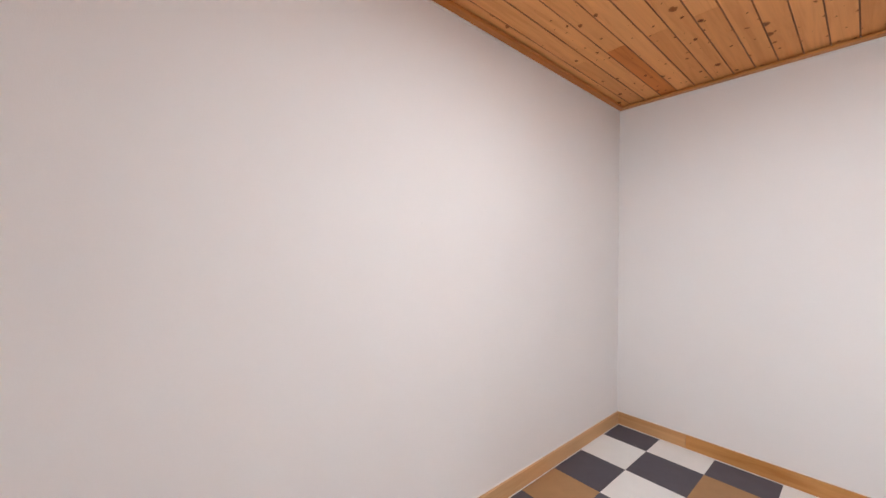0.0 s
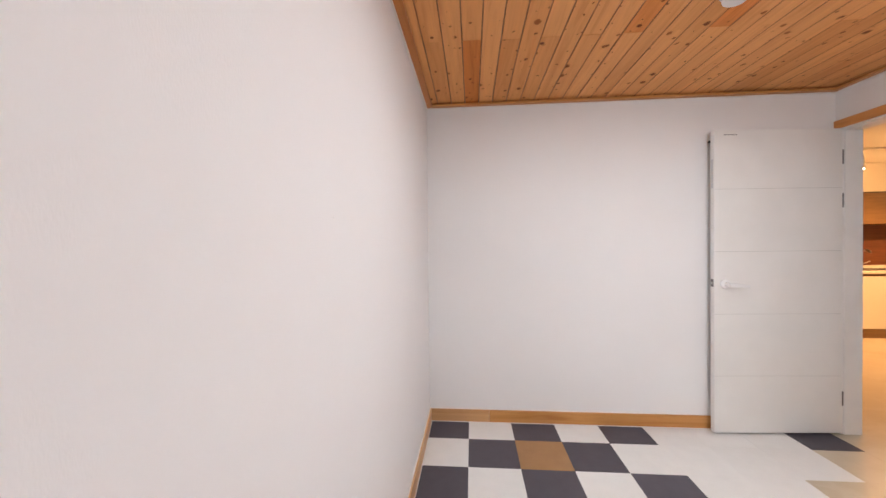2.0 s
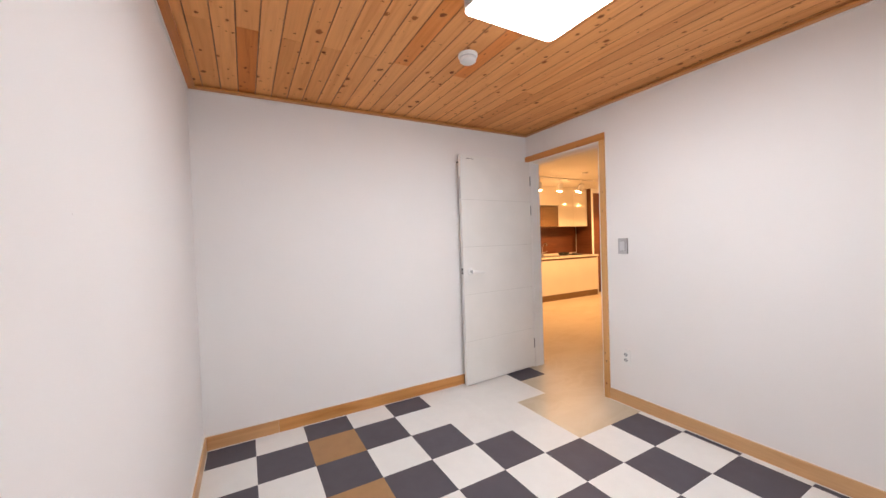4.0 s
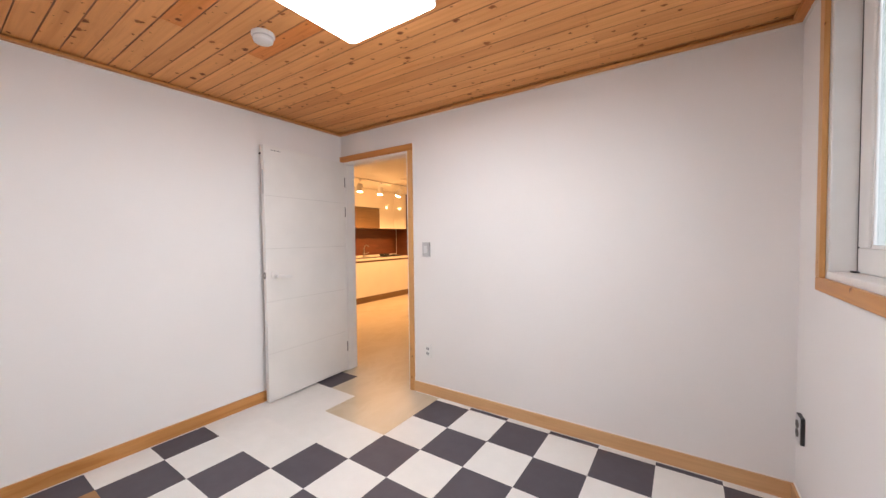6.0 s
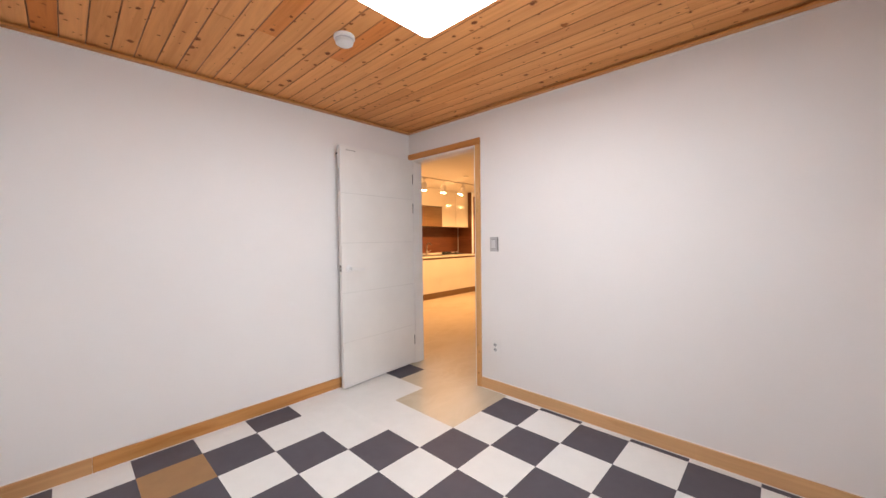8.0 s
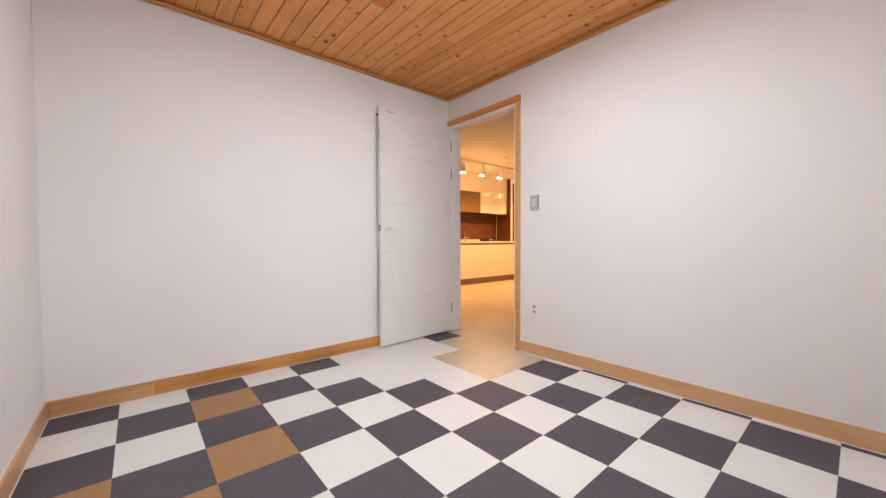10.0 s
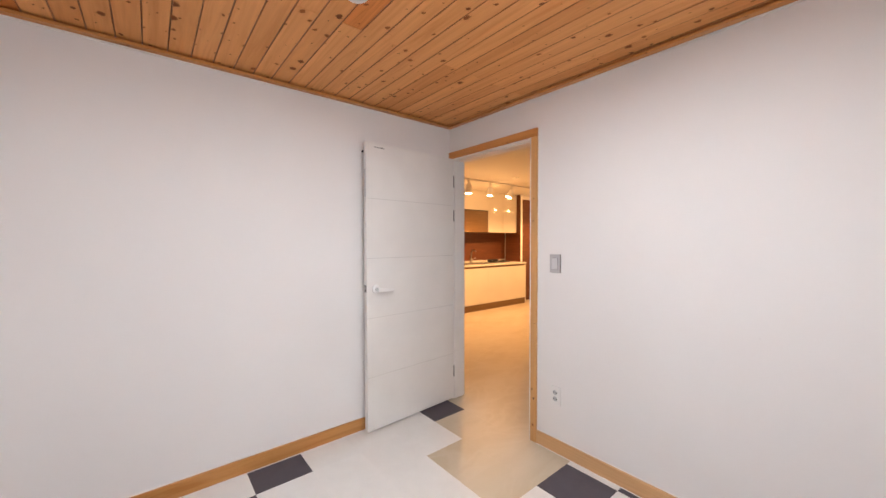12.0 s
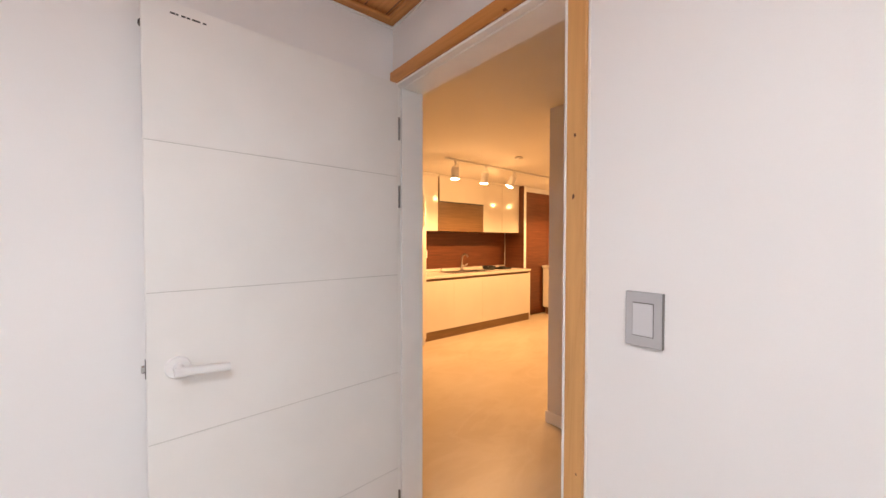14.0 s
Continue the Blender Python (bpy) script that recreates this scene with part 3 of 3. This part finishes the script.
bm = box(FX0, FX1, WY0 + 0.0005, WY1 - 0.0005, WZ0 + 0.0005, WZ0 + 0.028, 0.002)
add_box(bm, FX0, FX1, WY0 + 0.0005, WY1 - 0.0005, WZ1 - 0.028, WZ1 - 0.0005, 0.002)
add_box(bm, FX0, FX1, WY0 + 0.0005, WY0 + 0.024, WZ0 + 0.0285, WZ1 - 0.0285, 0.002)
add_box(bm, FX0, FX1, WY1 - 0.024, WY1 - 0.0005, WZ0 + 0.0285, WZ1 - 0.0285, 0.002)
part("window_frame", bm, PVC, win)


def sash(y0, y1, x0, x1):
    s0 = 0.092
    z0, z1 = WZ0 + 0.0284, WZ1 - 0.031
    bm = box(x0, x1, y0, y1, z0, z0 + s0, 0.004)
    add_box(bm, x0, x1, y0, y1, z1 - s0, z1, 0.004)
    add_box(bm, x0, x1, y0, y0 + s0, z0 + s0 + 0.0005, z1 - s0 - 0.0005, 0.004)
    add_box(bm, x0, x1, y1 - s0, y1, z0 + s0 + 0.0005, z1 - s0 - 0.0005, 0.004)
    s = part("sash", bm, PVC, win)
    bead = bmesh.new()
    for b in ((y0 + s0, y1 - s0, z0 + s0, z0 + s0 + 0.012), (y0 + s0, y1 - s0, z1 - s0 - 0.012, z1 - s0), (y0 + s0, y0 + s0 + 0.012, z0 + s0 + 0.0125, z1 - s0 - 0.0125), (y1 - s0 - 0.012, y1 - s0, z0 + s0 + 0.0125, z1 - s0 - 0.0125)):
        add_box(bead, x0 + 0.022, x1 - 0.006, *b, 0.002)
    part("glazing_bead", bead, WHITE_PLASTIC, s)
    xm = x0 + 0.016
    g = part("pane", box(xm - 0.0025, xm + 0.0025, y0 + s0 + 0.0005, y1 - s0 - 0.0005, z0 + s0 + 0.0005, z1 - s0 - 0.0005), FROST, s, "frosted glass pane")
    g.visible_shadow = False
    return s


mid = (WY0 + WY1) / 2
sash(WY0 + 0.031, mid + 0.05, XW - 0.110, XW - 0.074)
sash(mid - 0.05, WY1 - 0.030, XW - 0.152, XW - 0.116)
# Black strip stands for shade in the track gap beside the sash.
part("gap_shade_strip", box(XW - 0.084, XW - 0.074, WY0 + 0.0243, WY0 + 0.0305, WZ0 + 0.030, WZ1 - 0.030), BLACK, win, "dark strip for the shaded track gap beside the sash")
part("track_stop", box(XW - 0.076, XW - 0.058, WY0 + 0.0245, WY0 + 0.050, WZ0 + 0.0283, WZ0 + 0.034), BLACK, win)

# outside the window
tagged(part("ground", box(-60, 60, -60, 60, -0.6, -0.4), CONCRETE), "grey concrete yard outside the house", "ground", kind="structure")
tagged(part("backdrop", box(XW - 1.36, XW - 1.30, -8.0, 4.0, -0.4, 4.5), SKYLIGHT), "pale daylight beyond the frosted window", "backdrop", kind="structure")
# Two thin bars stand in for a pale band's dark edges; posts are added.
beam = thing("band_edge_bars", (XW - 0.27, -1.5, -0.4), "two grey bars standing in for the edges of a pale band outside the frosted window", "rail")
for z in (1.791, 1.962):
    part("bar", box(XW - 0.282, XW - 0.255, -7.0, 3.0, z - 0.009, z + 0.009, 0.003), BAR_WELL_GREY, beam)
for y in (-6.9, 2.9):
    part("post", box(XW - 0.33, XW - 0.2825, y - 0.03, y + 0.03, -0.4, 1.962, 0.004), BAR_WELL_GREY, beam)

# ---- hall and kitchen shell ----
KX = 3.33
HY = -3.942
bm = box(-2.6, KX + 0.02, -8.6, YS - 0.0005, -0.05, -0.0002)
add_box(bm, -0.654, XE, YS - 0.0005, YS + 0.054, -0.0044, -0.0002)
tagged(part("floor_hall", bm, MARBLE), "glossy beige marbled vinyl floor running into the kitchen", "floor", kind="structure")
tagged(part("ceiling_hall", box(-2.6, KX + 0.16, -8.7, YS - 0.127, ZH, ZH + 0.1), HALL_CEIL), "plain pale papered kitchen ceiling", "ceiling", kind="structure")
tagged(part("wall_kitchen_east", box(KX, KX + 0.15, -8.7, YS - 0.127, -0.05, ZH), HALL_WALL), "plain wall behind the kitchen units", "wall", kind="structure")
# Unseen north, west, south and hall-end walls added to shut out sky light.
tagged(part("wall_kitchen_north", box(XE + 0.16, KX, YS - 0.127, YS, -0.05, ZH), HALL_WALL), "added wall, out of view, closing the kitchen beside the bedroom", "wall", kind="structure")
tagged(part("wall_hall", box(-2.6, 0.470, HY - 0.15, HY, -0.05, ZH), HALL_WALL), "pale grey papered hall wall with white skirting", "wall", kind="structure")
tagged(part("wall_kitchen_west", box(0.302, 0.470, -8.6, HY - 0.15, -0.05, ZH), HALL_WALL), "added wall, out of view, closing the kitchen to the west", "wall", kind="structure")
tagged(part("wall_kitchen_south", box(0.302, KX, -8.7, -8.6, -0.05, ZH), HALL_WALL), "added wall, out of view, closing the kitchen end", "wall", kind="structure")
tagged(part("wall_hall_west", box(-2.7, -2.6, HY - 0.15, YS - 0.127, -0.05, ZH), HALL_WALL), "added wall, out of view, closing the hall end", "wall", kind="structure")
tagged(part("baseboard_hall", box(-2.6, 0.482, HY, HY + 0.012, 0.0, 0.085, 0.002), FRAME_PAINT), "white hall skirting board", "skirting", kind="structure")
tagged(part("baseboard_kitchen_west", box(0.470, 0.482, -8.6, HY - 0.001, 0.0, 0.085, 0.002), FRAME_PAINT), "white kitchen skirting board", "skirting", kind="structure")

# ---- kitchen ----
FRONT, KY0, KY1 = 2.755, -6.73, -4.425
n = 4
step = (KY1 - KY0) / n
for k in range(n):
    y0, y1 = KY0 + k * step, KY0 + (k + 1) * step
    c = thing("base_cabinet", (FRONT + 0.28, (y0 + y1) / 2, 0), "cream gloss base cabinet with brown plinth under the worktop", "cabinet", "kitchen base cabinets")
    part("body", box(FRONT + 0.02, KX - 0.01, y0 + 0.0005, y1 - 0.0005, 0.12, 0.83), WOOD_DARK, c)
    part("door", box(FRONT, FRONT + 0.019, y0 + 0.0004, y1 - 0.0004, 0.122, 0.812, 0.0004), GLOSS, c)
    part("plinth", box(FRONT + 0.004, FRONT + 0.024, y0 + 0.0005, y1 - 0.0005, 0.0, 0.1195), WOOD_HOOD, c, "brown plinth board")
ep = part("end_panel", box(FRONT - 0.004, KX - 0.01, KY0 - 0.020, KY0 - 0.001, 0.0, 0.83, 0.001), GLOSS)
tagged(ep, "cream gloss end panel closing the kitchen run", "panel")
wt = thing("worktop", (3.0, -5.6, 0.83), "pale solid worktop with a brown shadow edge", "worktop")
SY0, SY1, SX0, SX1 = -5.84, -5.10, 2.88, 3.20
bm = box(FRONT - 0.015, SX0, KY0 - 0.03, KY1, 0.846, 0.880, 0.003)
add_box(bm, SX1, KX - 0.001, KY0 - 0.03, KY1, 0.846, 0.880, 0.003)
add_box(bm, SX0 - 0.003, SX1 + 0.003, KY0 - 0.03, SY0, 0.847, 0.8795)
add_box(bm, SX0 - 0.003, SX1 + 0.003, SY1, KY1, 0.847, 0.8795)
part("slab", bm, COUNTER, wt)
part("shadow_edge", box(FRONT - 0.010, KX - 0.005, KY0 - 0.025, KY1, 0.8305, 0.8455), BROWN_EDGE, wt)
part("upstand", box(KX - 0.016, KX - 0.002, KY0 - 0.018, KY1, 0.8805, 0.925, 0.002), COUNTER, wt)

sk = thing("sink", (3.04, -5.47, 0.70), "stainless steel kitchen sink set into the worktop", "sink")
bm = box(SX0 + 0.001, SX1 - 0.001, SY0 + 0.001, SY1 - 0.001, 0.70, 0.704)
for b in ((SX0 + 0.001, SX0 + 0.004, SY0 + 0.001, SY1 - 0.001), (SX1 - 0.004, SX1 - 0.001, SY0 + 0.001, SY1 - 0.001), (SX0 + 0.004, SX1 - 0.004, SY0 + 0.001, SY0 + 0.004), (SX0 + 0.004, SX1 - 0.004, SY1 - 0.004, SY1 - 0.001)):
    add_box(bm, *b, 0.7045, 0.8805)
part("bowl", bm, STEEL, sk)
bm = bmesh.new()
for b in ((SX0 - 0.018, SX0 + 0.004, SY0 - 0.018, SY1 + 0.018), (SX1 - 0.004, SX1 + 0.018, SY0 - 0.018, SY1 + 0.018), (SX0 + 0.0045, SX1 - 0.0045, SY0 - 0.018, SY0 + 0.004), (SX0 + 0.0045, SX1 - 0.0045, SY1 - 0.004, SY1 + 0.018)):
    add_box(bm, *b, 0.881, 0.8845, 0.001)
part("rim", bm, STEEL, sk)
fa = thing("faucet", (3.25, -5.60, 0.881), "chrome kitchen mixer tap with a bent spout", "faucet")
part("body", lathe([(0.034, 0), (0.034, 0.006), (0.025, 0.012), (0.024, 0.085), (0.019, 0.095)], (3.25, -5.60, 0.881), None, 20), STEEL, fa, "", True)
part("spout", tube([(3.25, -5.60, 0.97)] + [(3.25 - 0.075 * (1 - math.cos(a)), -5.60, 1.06 + 0.09 * math.sin(a)) for a in [math.pi * q / 10 for q in range(0, 9)]], 0.014), STEEL, fa, "", True)
part("lever", tube([(3.25, -5.625, 0.95), (3.245, -5.68, 0.965), (3.24, -5.72, 0.985)], 0.009), STEEL, fa, "", True)
dr = thing("soap_pump", (3.245, -5.16, 0.881), "small chrome pump beside the sink", "soap pump")
part("stem", lathe([(0.018, 0), (0.018, 0.006), (0.008, 0.010), (0.008, 0.055), (0.011, 0.060)], (3.245, -5.16, 0.881), None, 14), STEEL, dr, "", True)
part("nozzle", tube([(3.245, -5.16, 0.936), (3.20, -5.16, 0.940)], 0.005), STEEL, dr, "", True)

pn = thing("frying_pan", (3.12, -6.10, 0.881), "black frying pan standing on the worktop", "pan")
part("bowl", lathe([(0.085, 0), (0.105, 0.012), (0.118, 0.06), (0.113, 0.06), (0.100, 0.014), (0.02, 0.010)], (3.12, -6.10, 0.881), None, 28), BLACK, pn, "", True)
part("handle", tube([(3.045, -6.01, 0.934), (2.99, -5.95, 0.946), (2.94, -5.90, 0.952)], 0.011), BLACK, pn, "", True)
hb = thing("cooktop", (3.06, -6.375, 0.881), "low black cooker plate on the worktop", "cooktop")
part("plate", box(2.95, 3.17, -6.49, -6.26, 0.8835, 0.905, 0.006, 2), BLACK, hb)
part("burner", lathe([(0.06, 0), (0.062, 0.012), (0.045, 0.020), (0.02, 0.021)], (3.06, -6.375, 0.9055), None, 20), HINGE, hb, "", True)
for a in (0.06, -0.06):
    part("foot", lathe([(0.012, 0), (0.012, 0.002)], (3.06 + a, -6.375, 0.8812), None, 10), BLACK, hb)

# splashback and end panel
tagged(part("splashback", box(KX - 0.012, KX - 0.0005, KY0, KY1, 0.926, 1.505), WOOD_DARK), "dark brown wood-look splashback panel", "splashback")
sp = thing("side_panel", (3.1, KY0 - 0.03, 0.88), "tall dark wood-look panel at the end of the worktop", "panel")
part("board", box(2.885, KX - 0.001, KY0 - 0.06, KY0 - 0.005, 0.8815, ZH - 0.004), WOOD_DARK, sp)
part("edge_trim", box(2.876, 2.8845, KY0 - 0.062, KY0 - 0.003, 0.8815, ZH - 0.004, 0.001), WHITE_PLASTIC, sp, "thin pale corner trim")
part("corner_trim", box(KX - 0.022, KX - 0.013, KY0 - 0.0045, KY0 + 0.006, 0.927, 1.504, 0.001), WHITE_PLASTIC, sp, "thin pale corner trim")

# upper cabinets
UX = 2.985


def upper(y0, y1, label):
    c = thing("wall_cabinet", ((UX + KX) / 2, (y0 + y1) / 2, 1.506), label, "cabinet", "kitchen wall cabinets")
    part("body", box(UX + 0.02, KX - 0.013, y0 + 0.0005, y1 - 0.0005, 1.506, 2.30), WOOD_DARK, c)
    return c


c = upper(-4.885, KY1, "cream gloss wall cabinet beside the cooker hood")
part("door", box(UX, UX + 0.019, -4.884, KY1 - 0.001, 1.508, 2.298, 0.0015), GLOSS, c)
c = upper(-5.825, -4.887, "wall cabinet with lifted cream flap above a brown wood-look front")
flap = box(0, 0.019, -5.823, -4.905, -0.385, 0, 0.0015)
flap.transform(pose(UX - 0.002, 0, 2.330, 0, 3.5, 0))
part("flap", flap, GLOSS, c, "cream gloss lift-up flap, slightly ajar")
part("lower_front", box(UX, UX + 0.019, -5.823, -4.889, 1.508, 1.932, 0.0015), WOOD_HOOD, c, "brown wood-look front")
# Black strip paints the shadow line in the gap under the flap.
part("gap_shadow_strip", box(UX - 0.004, UX + 0.010, -5.823, -4.889, 1.933, 1.945), BLACK, c, "dark strip for the shadow line under the flap")
for y0, y1 in ((-6.276, -5.827), (-6.727, -6.278)):
    c = upper(y0, y1, "tall cream gloss wall cabinet door")
    part("door", box(UX, UX + 0.019, y0 + 0.001, y1 - 0.001, 1.508, 2.298, 0.0015), GLOSS, c)
tagged(part("trim_cabinet_head", box(UX + 0.002, KX, KY0, KY1, 2.3005, ZH - 0.001), GLOSS), "cream filler above the wall cabinets", "trim", kind="structure")

# tall units each side
tc = thing("tall_cabinet", (2.98, -4.0, 0), "tall pale cabinet standing beside the worktop", "cabinet")
part("body", box(2.66, KX - 0.002, -4.42, -3.70, 0.0, 2.12, 0.002), GLOSS, tc)
part("door", box(2.640, 2.6595, -4.418, -3.702, 0.08, 2.10, 0.002), GLOSS, tc)
part("handle", tube([(2.625, -4.37, 1.55), (2.625, -4.37, 1.95)], 0.007), STEEL, tc, "", True)
dw = thing("wardrobe_panel", (3.1, -7.6, 0), "tall dark brown wood-look cupboard front past the worktop", "cupboard")
part("body", box(2.972, KX - 0.001, -8.59, KY0 - 0.065, 0.0, 2.25), WOOD_DARK, dw)
for y0, y1 in ((-7.52, KY0 - 0.066), (-8.59, -7.523)):
    part("door", box(2.952, 2.9715, y0, y1, 0.06, 2.25, 0.002), WOOD_DARK, dw)
part("corner_bead", box(2.944, 2.9515, KY0 - 0.075, KY0 - 0.066, 0.88, 2.25, 0.001), WHITE_PLASTIC, dw)
tagged(part("trim_soffit", box(2.96, KX - 0.001, -8.6, KY0 - 0.066, 2.252, ZH - 0.001), HALL_WALL), "pale soffit above the dark cupboard", "trim", kind="structure")
sc = thing("drawer_cabinet", (2.5, -7.65, 0), "white drawer cabinet with pale top by the dark cupboard", "cabinet")
part("body", box(2.10, 2.915, -7.95, -7.371, 0.13, 0.86), GLOSS, sc)
part("top", box(2.08, 2.935, -7.96, -7.34, 0.862, 0.905, 0.003), COUNTER, sc)
part("plinth", box(2.12, 2.895, -7.93, -7.40, 0.0, 0.129), BROWN_EDGE, sc)
for z0, z1 in ((0.14, 0.49), (0.495, 0.85)):
    d = part("drawer", box(2.102, 2.913, -7.37, -7.352, z0, z1, 0.0015), GLOSS, sc)
    part("handle", box(2.42, 2.77, -7.3515, -7.335, z1 - 0.09, z1 - 0.075, 0.002), BLACK, d)

# backsplash socket
so = thing("wall_socket", (KX - 0.012, -4.90, 1.10), "white wall socket on the brown splashback", "socket", "wall sockets")
part("plate", box(KX - 0.020, KX - 0.0122, -4.935, -4.865, 1.10, 1.215, 0.002), WHITE_PLASTIC, so)
for z in (1.135, 1.18):
    part("socket_cup", lathe([(0.016, 0), (0.015, 0.0008)], (KX - 0.0201, -4.90, z), Matrix.Rotation(radians(-90), 4, "Y"), 16), BLACK, so)

# track lights
TX = 2.13
tr = thing("track_light", (TX, -5.4, ZH), "pale ceiling track with a row of warm spotlights, lit", "track light")
part("rail", box(TX - 0.018, TX + 0.018, -7.62, -4.32, ZH - 0.020, ZH - 0.0005, 0.003), WHITE_PLASTIC, tr)
for y, lean, side in ((-4.47, 2, 0), (-4.98, 5, -4), (-5.54, 20, -14), (-6.97, 6, -6), (-7.46, 6, -6)):
    tilt = pose(TX, y, ZH - 0.088, lean, side, 0)
    stem = part("stem", lathe([(0.022, 0), (0.022, 0.022), (0.008, 0.026), (0.008, 0.068)], (TX, y, ZH - 0.0205), flip, 16), WHITE_PLASTIC, tr, "", True)
    arc = [(0.050 * math.cos(a), 0, 0.010 + 0.045 * math.sin(a) - 0.02) for a in [math.pi * q / 10 for q in range(11)]]
    bm = tube([tilt @ Vector(p) for p in [(0.052, 0, -0.055)] + arc + [(-0.052, 0, -0.055)]], 0.004, 8)
    part("bracket", bm, WHITE_PLASTIC, tr, "", True)
    bm = lathe([(0.034, 0.0), (0.048, -0.006), (0.050, -0.10), (0.056, -0.112), (0.056, -0.135), (0.052, -0.136), (0.051, -0.128)], (0, 0, -0.012), None, 24)
    bm.transform(tilt)
    head = part("head", bm, WHITE_PLASTIC, tr, "", True)
    bm = lathe([(0.047, -0.1405), (0.050, -0.1475), (0.042, -0.153), (0.014, -0.156)], (0, 0, -0.004), None, 24)
    bm.transform(tilt)
    part("bulb", bm, BULB, head, "glowing warm bulb", True)
    data = bpy.data.lights.new("bulb_light", "SPOT")
    data.energy, data.color, data.spot_size, data.spot_blend, data.shadow_soft_size = SPOT_POWER, WARM, radians(155), 0.6, 0.022
    s = new("bulb_lamp", data)
    s.matrix_basis = Matrix.Translation(tilt @ Vector((0, 0, -0.184)))
    data = bpy.data.lights.new("bulb_spill", "POINT")
    data.energy, data.color, data.shadow_soft_size = SPILL_POWER, WARM, 0.015
    s = new("bulb_spill", data)
    s.matrix_basis = Matrix.Translation(tilt @ Vector((0, 0, -0.184)))
fd = thing("ceiling_sensor", (1.60, -4.98, ZH), "small round white sensor on the kitchen ceiling", "sensor")
part("cap", lathe([(0.05, 0), (0.05, 0.010), (0.035, 0.022), (0.012, 0.024)], (1.60, -4.98, ZH - 0.0004), flip, 20), WHITE_PLASTIC, fd, "", True)

# ---- bedroom floor tiles ----
fl = part("floor", box(XW, XE, YS, YN, -0.05, -0.0045), SCREED)
tagged(fl, "checkered floor of charcoal, white and ochre vinyl tiles", "floor", kind="structure")
T, GAP = 0.30, 0.00025
BEIGE = {(2, 7), (3, 7), (1, 8), (2, 8), (3, 8), (3, 9)}
OCHRE = {(1, 2), (3, 2), (3, 0), (4, 1)}
BLANK = {(0, 6), (1, 5), (1, 7), (2, 6)}
shared = {}
for i in range(0, 11):
    for j in range(0, 10):
        x1, y1 = min(-T * (i - 1), XE - TB - 0.002), min(-T * (j - 1), YN - TB - 0.002)
        x0, y0 = max(-T * i, XW + TB), max(-T * j, YS + TB + 0.001)
        if i == 0:
            x0 = 0.0
        if j == 0:
            y0 = 0.0
        if j == 9 and -0.655 < x0 and x1 < 0.31:
            continue
        if (i, j) in BEIGE or x1 - x0 < 0.01 or y1 - y0 < 0.01:
            kind = MARBLE
        elif (i, j) in OCHRE:
            kind = OCHRE_TILE
        elif (i + j) % 2 == 0 and (i, j) not in BLANK:
            kind = DARK_TILE
        else:
            kind = WHITE_TILE
        key = (round(x1 - x0, 4), round(y1 - y0, 4), kind.name)
        if key not in shared:
            bm = box(GAP - (x1 - x0) / 2, (x1 - x0) / 2 - GAP, GAP - (y1 - y0) / 2, (y1 - y0) / 2 - GAP, -0.004, 0.0)
            me = bpy.data.meshes.new("tile")
            bm.to_mesh(me)
            bm.free()
            me.materials.append(kind)
            shared[key] = me
        t = new("tile", shared[key])
        t.location = ((x0 + x1) / 2, (y0 + y1) / 2, 0.0)
        t.parent = fl
